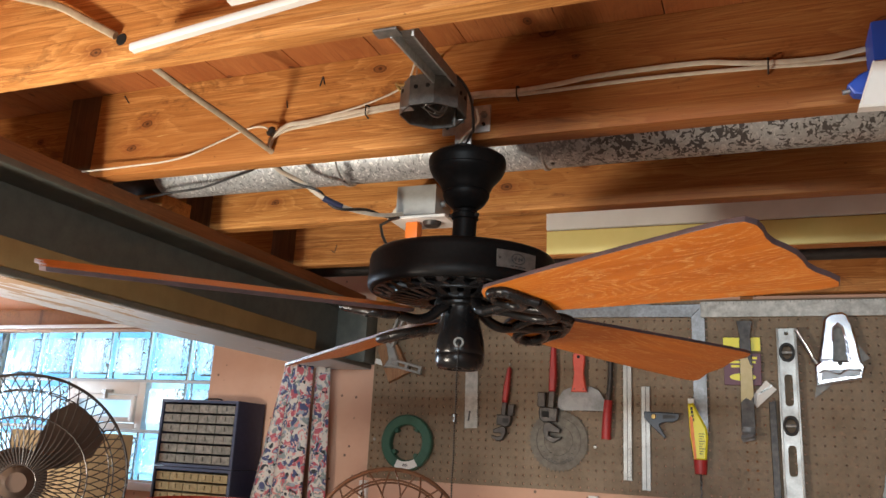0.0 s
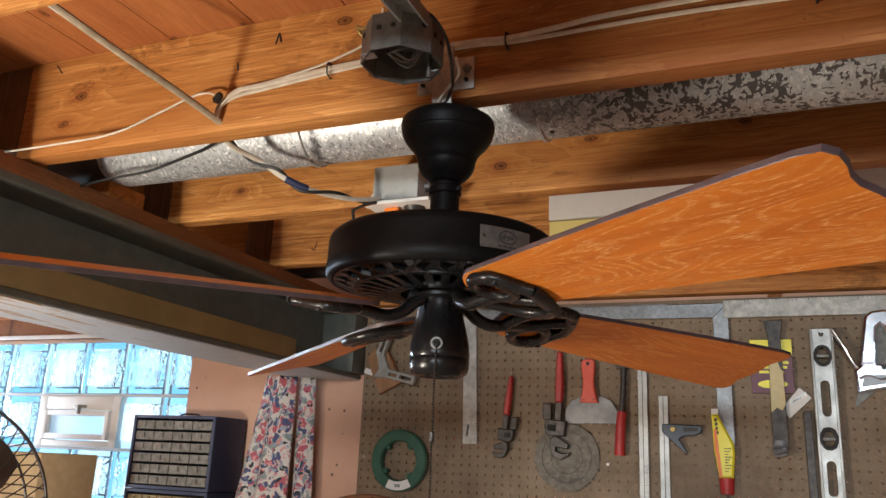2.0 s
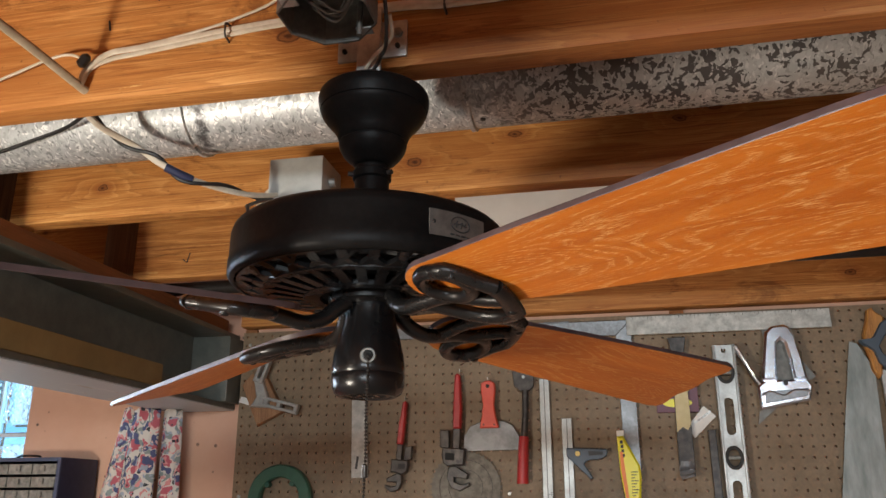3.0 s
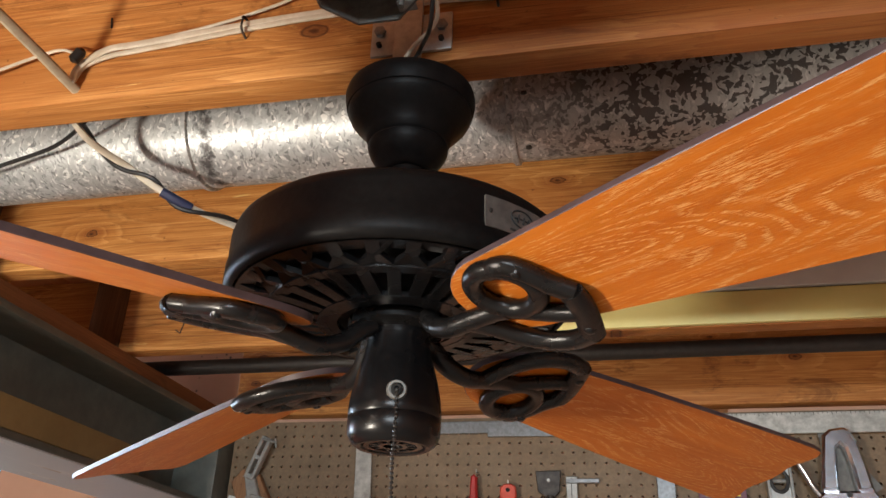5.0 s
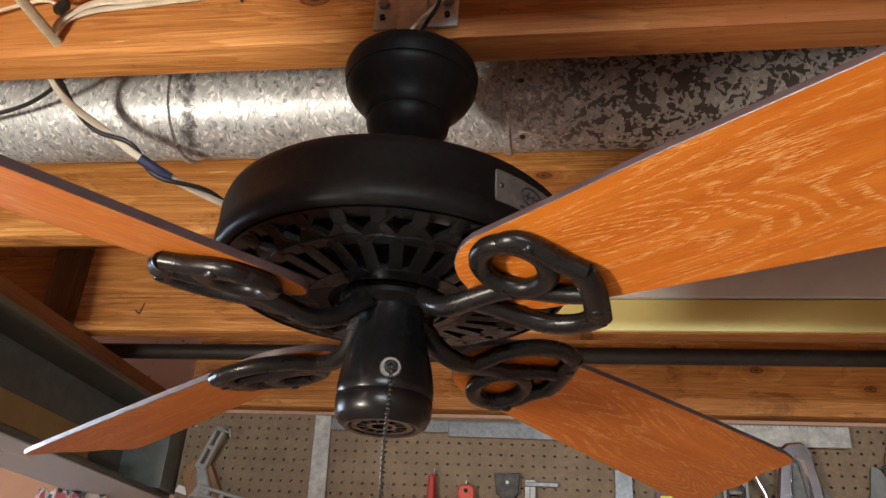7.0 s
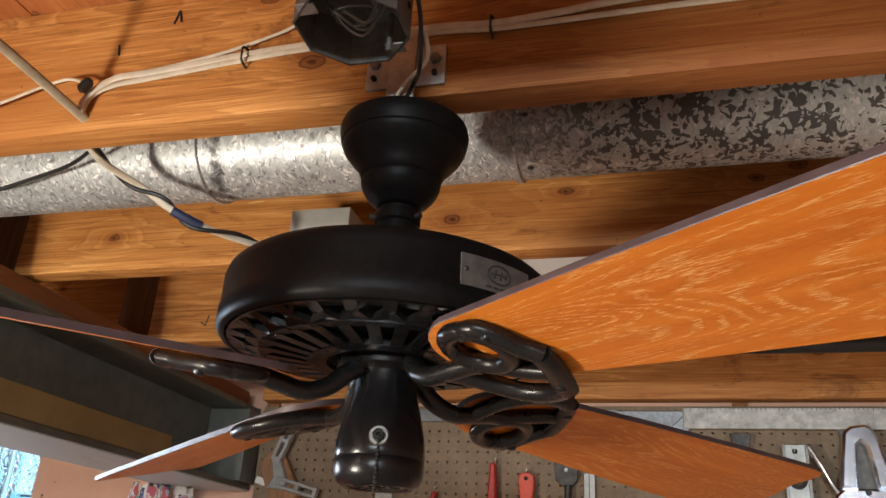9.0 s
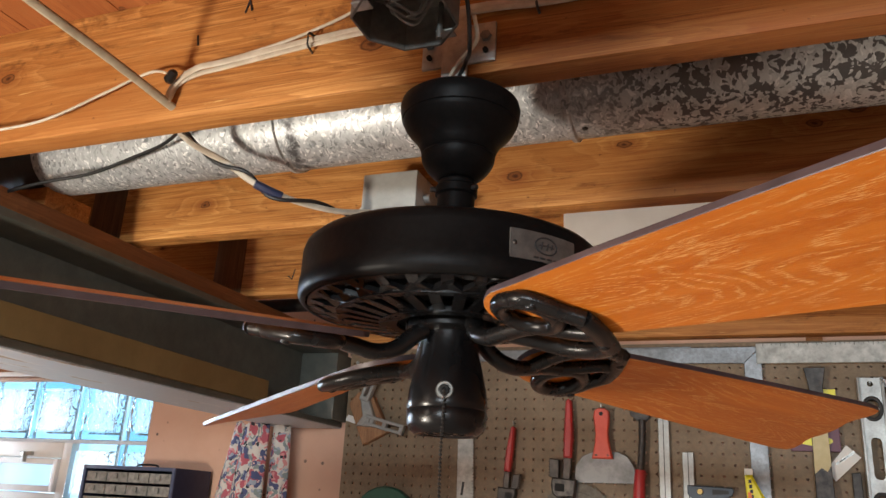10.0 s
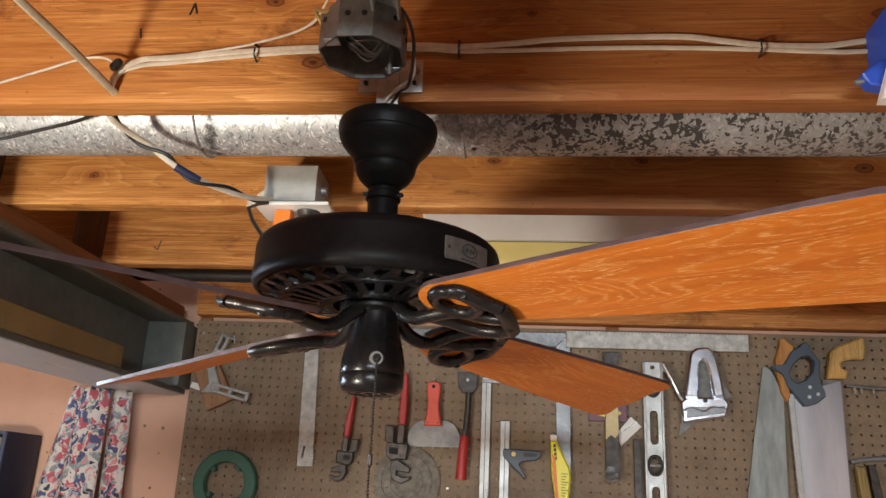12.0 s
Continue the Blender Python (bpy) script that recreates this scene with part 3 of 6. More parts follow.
setting("trim", box(BM(), 0.36, 2.9, 2.068, 2.083, 2.2875, 2.40, 0.002), M["white"], "white painted board on a joist", "painted board")

setting("trim", box(BM(), -2.6, -0.62, 2.556, 2.5655, WZ1 + 0.006, WZ1 + 0.020, 0.002), M["white"], "thin white painted strip over the window", "strip")
# steel beam under the joists
beam = thing("steel_beam", (-0.495, 0.0, 1.967), "dark grey painted steel beam with worn pale underside", "beam", kind="structure")
part("web", box(BM(), -0.500, -0.490, -2.79, 2.499, 1.981, 2.166), M["beam"], beam)
part("top_flange", box(BM(), -0.600, -0.390, -2.79, 2.588, 2.166, 2.181, 0.003), M["beam"], beam)
part("bottom_flange", box(BM(), -0.600, -0.390, -2.79, 2.588, 1.967, 1.981, 0.003), M["beam"], beam)
part("paint_layer", box(BM(), -0.597, -0.394, -2.79, 2.587, 1.9645, 1.9668), M["flange"], beam, "worn pale blue-grey paint with rusty streaks")
# added block: keeps the beam-end pocket dark up to the pegboard
part("bearing_plate", box(BM(), -0.60, -0.376, 2.50, 2.5875, 1.9815, 2.1655, 0.003), M["beam"], beam)
solid("sill_plate", box(BM(), -0.575, -0.405, -2.79, 2.54, 2.1825, 2.2185, 0.003), M["sill"], (-0.49, 0, 2.1825), "dark brown wooden plate on top of the steel beam", "sill plate", kind="structure")
solid("edge_board", box(BM(), -0.412, -0.393, -1.2, 2.20, 1.9815, 2.037, 0.003), M["tan"], (-0.40, 0.5, 1.9815), "tan painted board standing on the beam flange", "board")

solid("wood_block", box(BM(), -0.50, -0.415, 1.480, 1.582, 2.2187, 2.2555, 0.002), M["joist"], (-0.46, 1.53, 2.2187), "short offcut of orange fir lying on the sill plate", "wood block")
# duct and black pipe
duct = thing("duct", (0.0, 1.50, 2.325), "mottled galvanised round metal duct between joists", "duct")
DY, DZ, DR = 1.497, 2.318, 0.069
mx = Matrix.Translation((0, DY, DZ)) @ Matrix.Rotation(radians(90), 4, "Y")


def seam(x):
    return [(DR, x - 0.006), (DR + 0.0045, x - 0.003), (DR + 0.0045, x + 0.003), (DR + 0.0005, x + 0.005)]


bm = BM()
lathe(bm, [(DR - 0.004, -0.42), (DR - 0.004, -0.405), (DR, -0.40)] + seam(0.06) + [(DR, 0.2)] + seam(0.50) + [(DR, 0.9)] + seam(1.6) + [(DR, 2.98)], n=64, m=mx)
part("pipe", bm, M["duct"], duct)
bm = BM()
for x in (0.505, 1.61):
    for a in (-100, -40, 200):
        c = Vector((x + 0.014, DY + (DR + 0.001) * math.cos(radians(a)), DZ + (DR + 0.001) * math.sin(radians(a))))
        lathe(bm, [(0.0005, -0.002), (0.004, -0.001), (0.004, 0.001), (0.0005, 0.002)], n=8, m=Matrix.Translation(c))
tagged(part("screws", bm, M["dark_steel"], duct), kind="stuff")
part("end_sleeve", lathe(BM(), [(DR - 0.008, -0.60), (DR - 0.008, -0.41)], n=48, m=mx), M["pipe"], duct, "dark sooty end sleeve")
solid("black_pipe", rod(BM(), (-0.9, 2.30, 2.252), (2.98, 2.30, 2.252), 0.0175, 20), M["pipe"], (0, 2.30, 2.252), "thin black iron pipe running behind the joists", "pipe")

# ---- glass block window ----
win = thing("window_1", (-1.68, 2.66, WZ0), "glass block window with a small hopper vent", "window", kind="structure")
rows = ((1.917, 2.110), (1.722, 1.907), (1.533, 1.712))
cols = (-1.073, -1.204, -1.404, -1.604, -1.799, -1.994, -2.188, -2.256)
block_mesh = {}
for ri, (z0, z1) in enumerate(rows):
    for x1, x0 in zip(cols, cols[1:]):
        if ri == 1 and -1.85 < (x0 + x1) / 2 < -1.43:
            continue
        w, h = round(x1 - x0 - 0.010, 4), round(z1 - z0, 4)
        if (w, h) not in block_mesh:
            b = BM()
            box(b, -w / 2, w / 2, -0.035, 0.035, 0, h, 0.008)
            block_mesh[w, h] = finish(b, M["glass"])
        ob = new("glass_block", block_mesh[w, h])
        ob.parent, ob.location = win, Vector(((x0 + x1) / 2, 2.655, z0)) - win.location
        ob.visible_shadow = False
bm = BM()
for z in (1.912, 1.717):
    box(bm, WX0, WX1, 2.630, 2.69, z - 0.0045, z + 0.0045)
for x in cols[1:-1]:
    for (z0, z1) in rows:
        if not (z0 > 1.7 and z0 < 1.8 and -1.79 < x < -1.5):
            box(bm, x - 0.0045, x + 0.0045, 2.630, 2.69, z0, z1)
part("mortar_joints", bm, M["mortar"], win)
vent = thing("hopper_vent", (-1.6, 2.64, 1.72), "small white metal hopper vent in the glass blocks", "vent window")
bm = BM()
for a in ((-1.795, -1.76, 1.722, 1.907), (-1.434, -1.397, 1.722, 1.907), (-1.76, -1.434, 1.722, 1.745), (-1.76, -1.434, 1.857, 1.907)):
    box(bm, a[0], a[1], 2.622, 2.69, a[2], a[3], 0.003)
part("frame", bm, M["white"], vent)
bm = BM()
for a in ((-1.757, -1.738, 1.748, 1.854), (-1.456, -1.437, 1.748, 1.854), (-1.738, -1.456, 1.748, 1.768), (-1.738, -1.456, 1.835, 1.854)):
    box(bm, a[0], a[1], 2.612, 2.64, a[2], a[3], 0.002)
part("sash", bm, M["white"], vent)
part("pane", box(BM(), -1.74, -1.454, 2.632, 2.637, 1.766, 1.837), M["pane"], vent)
part("latch", box(box(BM(), -1.60, -1.55, 2.604, 2.616, 1.862, 1.874, 0.002), -1.582, -1.574, 2.598, 2.612, 1.84, 1.874, 0.002), M["zinc"], vent)
part("sill", box(BM(), WX0 - 0.02, WX1 + 0.02, 2.56, 2.70, WZ0 - 0.03, WZ0 - 0.002, 0.003), M["white"], win)
setting("backdrop", box(BM(), -3.0, -0.6, 2.80, 2.81, 1.2, 2.5), M["outside"], "bright hazy daylight outside the window", "daylight")

# ---- pegboard with real holes ----
PX0, PX1, PZ0, PZ1, PF = -0.372, 2.42, 1.602, 2.196, 2.574
P = 0.0254
nx, nz = int((PX1 - PX0) / P), int((PZ1 - PZ0) / P)
verts, faces = [], []
R8 = [(0.0034 * math.cos(math.pi / 8 + k * math.pi / 4), 0.0034 * math.sin(math.pi / 8 + k * math.pi / 4)) for k in range(8)]
SQ = [(0.5, 0.18), (0.18, 0.5), (-0.18, 0.5), (-0.5, 0.18), (-0.5, -0.18), (-0.18, -0.5), (0.18, -0.5), (0.5, -0.18)]
CORN = {0: (0.5, 0.5), 2: (-0.5, 0.5), 4: (-0.5, -0.5), 6: (0.5, -0.5)}
for i in range(nx):
    for j in range(nz):
        cx, cz, b = PX0 + (i + 0.5) * P, PZ0 + (j + 0.5) * P, len(verts)
        verts += [(cx + a, PF, cz + c) for a, c in R8] + [(cx + a, PF + 0.006, cz + c) for a, c in R8] + [(cx + a * P, PF, cz + c * P) for a, c in SQ] + [(cx + CORN[k][0] * P, PF, cz + CORN[k][1] * P) for k in (0, 2, 4, 6)]
        for k in range(8):
            n = (k + 1) % 8
            faces.append((b + k, b + n, b + 8 + n, b + 8 + k))
            if k % 2:
                faces.append((b + k, b + 16 + k, b + 16 + n, b + n))
            else:
                faces.append((b + k, b + 16 + k, b + 24 + k // 2, b + 16 + n, b + n))
me = bpy.data.meshes.new("pegboard")
me.from_pydata(verts, [], faces)
bm = BM()
bm.from_mesh(me)
bmesh.ops.remove_doubles(bm, verts=bm.verts, dist=0.0001)
bm.to_mesh(me)
bm.free()
me.materials.append(M["peg"])
tagged(new("pegboard", me), "brown perforated hardboard pegboard hung with hand tools", "pegboard", kind="structure")
bm = BM()
for x in (PX0 + 0.02, 0.85, PX1 - 0.03):
    box(bm, x - 0.018, x + 0.018, PF + 0.0065, 2.5915, PZ0, PZ1)
setting("trim", bm, M["sill"], "thin wooden furring strips behind the pegboard", "furring strip")
for x, z in ((-0.352, 1.729), (0.398, 1.736), (0.40, 2.17), (1.24, 1.74), (-0.35, 2.15)):
    solid("screw", lathe(BM(), [(0.001, 0.003), (0.004, 0.0025), (0.0055, 0.0)], n=12, m=Matrix.Translation((x, PF - 0.0005, z)) @ Matrix.Rotation(radians(90), 4, "X")), M["zinc"], (x, PF, z), "small zinc screw head in the pegboard", "screw", "pegboard screws")

# ---- ceiling fan ----
FX, FY = 0.415, 1.2905
fan = thing("ceiling_fan", (FX, FY, 2.22), "black four-blade ceiling fan with oak blades hanging from a joist", "ceiling fan")
C0 = (FX, FY, 0)
part("canopy", lathe(BM(), [(0.030, 2.2035), (0.045, 2.2025), (0.060, 2.199), (0.0665, 2.194), (0.0680, 2.188), (0.0676, 2.183), (0.0666, 2.178), (0.0652, 2.1725), (0.0640, 2.1718), (0.0640, 2.1705), (0.0622, 2.166), (0.0575, 2.1595), (0.0515, 2.153), (0.0468, 2.147), (0.0436, 2.141), (0.0416, 2.1345), (0.0398, 2.1328), (0.0398, 2.1314), (0.0410, 2.130), (0.0404, 2.126), (0.0384, 2.121), (0.0345, 2.1148), (0.0292, 2.109), (0.0240, 2.105), (0.0225, 2.103), (0.019, 2.102)], C0, 64), M["black"], fan)
part("downrod", lathe(BM(), [(0.0135, 2.02), (0.0135, 2.20)], C0, 24), M["black"], fan)
coupling = part("coupling", lathe(BM(), [(0.026, 2.019), (0.026, 2.034), (0.0212, 2.038), (0.0205, 2.062), (0.0205, 2.083), (0.0232, 2.085), (0.0232, 2.0935), (0.0208, 2.0955), (0.0208, 2.0995), (0.019, 2.1015)], C0, 32), M["black"], fan)
for a in (-150, -20, 90):
    ca, sa = math.cos(radians(a)), math.sin(radians(a))
    part("set_screw", rod(BM(), (FX + 0.018 * ca, FY + 0.018 * sa, 2.0895), (FX + 0.029 * ca, FY + 0.029 * sa, 2.0895), 0.003, 8), M["dark_steel"], coupling)
MR = 0.157
housing = part("motor_housing", lathe(BM(), [(0.02, 2.0215), (0.06, 2.0215), (0.11, 2.0205), (0.138, 2.0185), (0.1495, 2.0150), (0.1550, 2.0095), (MR, 2.002), (MR, 1.9745), (MR + 0.0012, 1.9725), (MR + 0.0012, 1.9590), (MR - 0.0006, 1.9558), (0.1545, 1.9535), (0.151, 1.9525), (0.1475, 1.9525), (0.1455, 1.957), (0.1455, 1.965)], C0, 96), M["black"], fan)
part("motor_core", lathe(BM(), [(0.143, 1.959), (0.143, 2.005)], C0, 48), M["hole_shade_black"], fan)


def grille():
    """The cast vent plate under the motor: rings, spokes and a row of pointed arches."""
    bm = BM()
    zt = {0.147: 1.9535, 0.1415: 1.9525, 0.128: 1.9485, 0.112: 1.944, 0.086: 1.9395, 0.064: 1.938}

    def bar(r0, a0, r1, a1, w=0.0022):
        p = [Vector((FX + r * math.cos(a), FY + r * math.sin(a), zt[r] + 0.002)) for r, a in ((r0, a0), (r1, a1))]
        d = (p[1] - p[0]).normalized()
        s = d.cross(Vector((0, 0, 1))).normalized() * w
        u = Vector((0, 0, 0.0025))
        q = [bm.verts.new(c) for c in (p[0] - s - u, p[0] + s - u, p[1] + s - u, p[1] - s - u, p[0] - s + u, p[0] + s + u, p[1] + s + u, p[1] - s + u)]
        for f in ((0, 3, 2, 1), (4, 5, 6, 7), (0, 1, 5, 4), (1, 2, 6, 5), (2, 3, 7, 6), (3, 0, 4, 7)):
            bm.faces.new([q[k] for k in f])

    n = 28
    step = 2 * math.pi / n
    for k in range(n):
        a = k * step
        bar(0.064, a, 0.112, a, 0.0054)
        bar(0.112, a, 0.128, a + step / 2, 0.0054)
        bar(0.112, a, 0.128, a - step / 2, 0.0054)
        bar(0.128, a + step / 2, 0.147, a + step / 2, 0.0056)
        if k % 2:
            bar(0.128, a + step / 2, 0.147, a + step, 0.0022)
    for r, w in ((0.1415, 0.0085), (0.112, 0.0062), (0.064, 0.0090)):
        z = zt[r]
        prof = [(r - w, z), (r + w, z), (r + w, z + 0.005), (r - w, z + 0.005)]
        vs = [[bm.verts.new((FX + q * math.cos(2 * math.pi * k / 72), FY + q * math.sin(2 * math.pi * k / 72), h)) for k in range(72)] for q, h in prof]
        for i in range(4):
            a, b = vs[i], vs[(i + 1) % 4]
            for k in range(72):
                bm.faces.new((a[k], a[(k + 1) % 72], b[(k + 1) % 72], b[k]))
    return bm


part("grille", grille(), M["gloss"], fan)
part("flywheel", lathe(BM(), [(0.020, 1.930), (0.040, 1.9305), (0.045, 1.933), (0.045, 1.941), (0.040, 1.945), (0.040, 1.957)], C0, 48), M["iron"], fan)
sh = part("switch_housing", lathe(BM(), [(0.018, 1.8325), (0.026, 1.8325), (0.028, 1.8290), (0.0315, 1.8285), (0.0365, 1.832), (0.0395, 1.838), (0.0402, 1.844), (0.0404, 1.8515), (0.0398, 1.8525), (0.0404, 1.8535), (0.0404, 1.860), (0.0392, 1.872), (0.0368, 1.884), (0.0335, 1.897), (0.0305, 1.908), (0.0290, 1.917), (0.0285, 1.924), (0.0285, 1.942)], (FX + 0.002, FY, 0), 56), M["gloss"], fan)
# flat vent cap: two rings and short ribs over a dark hollow
bm = BM()
for r0, r1 in ((0.0205, 0.0255), (0.0085, 0.0125)):
    vs = [[bm.verts.new((FX + 0.002 + q * math.cos(2 * math.pi * k / 36), FY + q * math.sin(2 * math.pi * k / 36), h)) for k in range(36)] for q, h in ((r0, 1.8300), (r1, 1.8300), (r1, 1.8330), (r0, 1.8330))]
    for i in range(4):
        for k in range(36):
            bm.faces.new((vs[i][k], vs[i][(k + 1) % 36], vs[(i + 1) % 4][(k + 1) % 36], vs[(i + 1) % 4][k]))
for k in range(12):
    a = 2 * math.pi * k / 12
    rod(bm, (FX + 0.002 + 0.0115 * math.cos(a), FY + 0.0115 * math.sin(a), 1.8312), (FX + 0.002 + 0.0215 * math.cos(a), FY + 0.0215 * math.sin(a), 1.8312), 0.0013, 6)
part("bottom_vent", bm, M["gloss"], sh)
ND = Vector((0.28, -0.96, 0)).normalized()
NB = Vector((FX + 0.002, FY, 1.868)) + ND * 0.039
mn = Matrix.Translation(NB) @ ND.to_track_quat("Z", "Y").to_matrix().to_4x4()
part("chain_bushing", lathe(BM(), [(0.0088, -0.003), (0.0088, 0.001), (0.0078, 0.0028), (0.0060, 0.0028), (0.0056, 0.0010)], n=24, m=mn), M["dull_zinc"], sh, "steel pull-chain bushing")
part("chain_nut", lathe(BM(), [(0.0050, 0.0), (0.0050, 0.0045), (0.0040, 0.0055), (0.0022, 0.0055), (0.0020, 0.0030)], n=16, m=mn), M["hole_shade_black"], sh)
bm = BM()
cx, cy = NB.x + ND.x * 0.008, NB.y + ND.y * 0.008
for k in range(82):
    z = 1.866 - k * 0.0037
    r = 0.0018
    if 30 <= k < 33:
        continue
    bmesh.ops.create_icosphere(bm, subdivisions=1, radius=r, matrix=Matrix.Translation((cx + 0.0004 * math.sin(k * 0.3), cy, z)))
rod(bm, (cx, cy, 1.866), (cx, cy, 1.866 - 81 * 0.0037), 0.0004, 5)
chain = part("pull_chain", bm, M["chain"], fan, "beaded steel pull chain")
part("chain_connector", lathe(BM(), [(0.0008, 1.7565), (0.0028, 1.7550), (0.0028, 1.7430), (0.0008, 1.7415)], (cx, cy, 0), 12), M["chain"], chain)
solid_plate = BM()
a0, a1 = radians(-51.0), radians(-25.0)
cols_n, pr = 14, MR + 0.0022
front, back = [], []
for k in range(cols_n + 1):
    a = a0 + (a1 - a0) * k / cols_n
    for z in (1.9705, 1.9975):
        front.append(solid_plate.verts.new((FX + pr * math.cos(a), FY + pr * math.sin(a), z)))
        back.append(solid_plate.verts.new((FX + (pr - 0.003) * math.cos(a), FY + (pr - 0.003) * math.sin(a), z)))
for k in range(cols_n):
    i = 2 * k
    for f in ((front[i], front[i + 2], front[i + 3], front[i + 1]), (front[i], back[i], back[i + 2], front[i + 2]), (front[i + 1], front[i + 3], back[i + 3], back[i + 1])):
        solid_plate.faces.new(f)
for i in (0, 2 * cols_n):
    solid_plate.faces.new((front[i], front[i + 1], back[i + 1], back[i]))
plate = part("nameplate", solid_plate, M["dull_zinc"], housing, "dull silver metal nameplate with a dark oval mark")


def on_plate(a, z, out=0.0005):
    a, z = a + 19.3, z - 0.0148
    q = pr + out
    return (FX + q * math.cos(radians(a)), FY + q * math.sin(radians(a)), z)


bm = BM()
tube(bm, [on_plate(-57.2 + 4.3 * math.cos(t), 2.0005 + 0.0078 * math.sin(t)) for t in (2 * math.pi * k / 20 for k in range(20))], 0.0007, 6, 2, closed=True)
for a, z0, z1 in ((-59.2, 1.997, 2.004), (-57.0, 1.9965, 2.003), (-55.2, 1.9985, 2.003)):
    rod(bm, on_plate(a, z0), on_plate(a + 0.5, z1), 0.0008, 6)
tube(bm, [on_plate(-60.2, 2.0), on_plate(-57.2, 2.0008), on_plate(-54.2, 2.0)], 0.0006, 6, 3)
for a in (-62.0, -59.4, -56.8, -54.2):
    rod(bm, on_plate(a, 1.9885), on_plate(a + 1.7, 1.9885), 0.0009, 6)
part("plate_marking", bm, M["ink"], plate)
part("rivet", lathe(BM(), [(0.0022, 0.0), (0.0016, 0.0012), (0.0004, 0.0015)], n=10, m=Matrix.Translation(on_plate(-68.8, 1.999)) @ Vector((math.cos(radians(-49.5)), math.sin(radians(-49.5)), 0)).to_track_quat("Z", "Y").to_matrix().to_4x4()), M["dark_steel"], plate)

# blades and their cast irons, in a frame with x outwards and z up
def blade_outline():
    pts = []
    for k in range(15):                                   # round inner end
        a = math.pi / 2 + math.pi * k / 14
        pts.append((0.152 + 0.058 * math.cos(a), 0.0475 * math.sin(a)))
    side = [(0.20, 0.0515), (0.30, 0.0600), (0.45, 0.0700), (0.56, 0.0765), (0.610, 0.0785)]
    tip = [(0.630, 0.0760), (0.6365, 0.066), (0.634, 0.053), (0.628, 0.040), (0.6265, 0.028), (0.631, 0.014), (0.6335, 0.0)]
    pts += [(x, -y) for x, y in side + tip]
    pts += (side + tip[:-1])[::-1]
    return pts


def iron_mesh(mir):
    """Swan-neck arm, ring and pierced leaf, one casting. mir: the side on which the ring sits."""
    bm = BM()
    z = -0.0098

    def bar(pts, r0, r1=None, flat=1.2, closed=False):
        tube(bm, [(x, y * mir, h) for x, y, h in pts], r0, 12, 5, closed=closed, flat=flat, radii=None if closed else (r0, r1 or r0))

    # arm: out of the hub, down and up again to the leaf
    bar([(0.030, 0, 0.012), (0.042, 0, 0.004), (0.058, 0, -0.010), (0.080, 0.001, -0.0165), (0.102, 0.003, -0.0135), (0.124, 0.006, z), (0.138, 0.008, z)], 0.0088, 0.0078, 1.15)
    bar([(0.156 + 0.0258 * math.cos(t), -0.0135 + 0.0258 * math.sin(t), z) for t in (2 * math.pi * k / 18 for k in range(18))], 0.0076, flat=1.12, closed=True)
    bar([(0.160, -0.0375, z), (0.176, -0.036, z), (0.186, -0.020, z), (0.192, -0.004, z), (0.2015, 0.012, z)], 0.0076, 0.0072)
    bar([(0.2005, 0.010, z), (0.197, 0.026, z), (0.189, 0.044, z), (0.179, 0.0625, z)], 0.0078, 0.0078, 1.35)
    bar([(0.181, 0.0615, z), (0.160, 0.0640, z), (0.138, 0.0570, z), (0.122, 0.0430, z), (0.110, 0.0240, z - 0.001), (0.100, 0.0050, -0.0140)], 0.0078, 0.0074)
    bar([(0.136, 0.0060, z), (0.152, 0.0165, z), (0.172, 0.0290, z), (0.192, 0.0370, z)], 0.0070, 0.0064)
    # two screw bosses under the casting
    for x, y in ((0.1835, -0.030), (0.187, 0.050)):
        lathe(bm, [(0.0045, z + 0.004), (0.0045, z - 0.0075), (0.0030, z - 0.0088), (0.0008, z - 0.0090)], (x, y * mir, 0), 12)
    return finish(bm, M["iron"], 60)


def blade_mesh():
    bm = BM()
    prism(bm, blade_outline(), -0.003, 0.003, 0.0006, Matrix(((1, 0, 0, 0), (0, 0, 1, 0), (0, 1, 0, 0), (0, 0, 0, 1))))
    me = finish(bm, M["oak"])
    me.materials.append(M["blade_edge"])
    for f in me.polygons:
        if abs(f.normal.z) < 0.8:
            f.material_index = 1
    return me


bmesh_blade = blade_mesh()
irons = {1: iron_mesh(1), -1: iron_mesh(-1)}
for phi, root, droop, tilt, mir in ((-38, 1.927, 2.5, 16, 1), (52, 1.917, 2.8, 17.5, -1), (142, 1.914, 3.2, 14.5, 1), (232, 1.915, 1.6, 14, -1)):
    m = Matrix.Translation((FX, FY, root)) @ Matrix.Rotation(radians(phi), 4, "Z") @ Matrix.Translation((0.18, 0, 0)) @ Matrix.Rotation(radians(droop), 4, "Y") @ Matrix.Translation((-0.18, 0, 0)) @ Matrix.Rotation(radians(-tilt), 4, "X")
    blade = new("blade", bmesh_blade)
    blade.parent, blade.matrix_local = fan, Matrix.Translation(-fan.location) @ m
    arm = new("blade_iron", irons[mir])
    arm.parent, arm.matrix_local = fan, Matrix.Translation(-fan.location) @ m
    tagged(arm, "black cast blade iron with ring and pierced leaf")

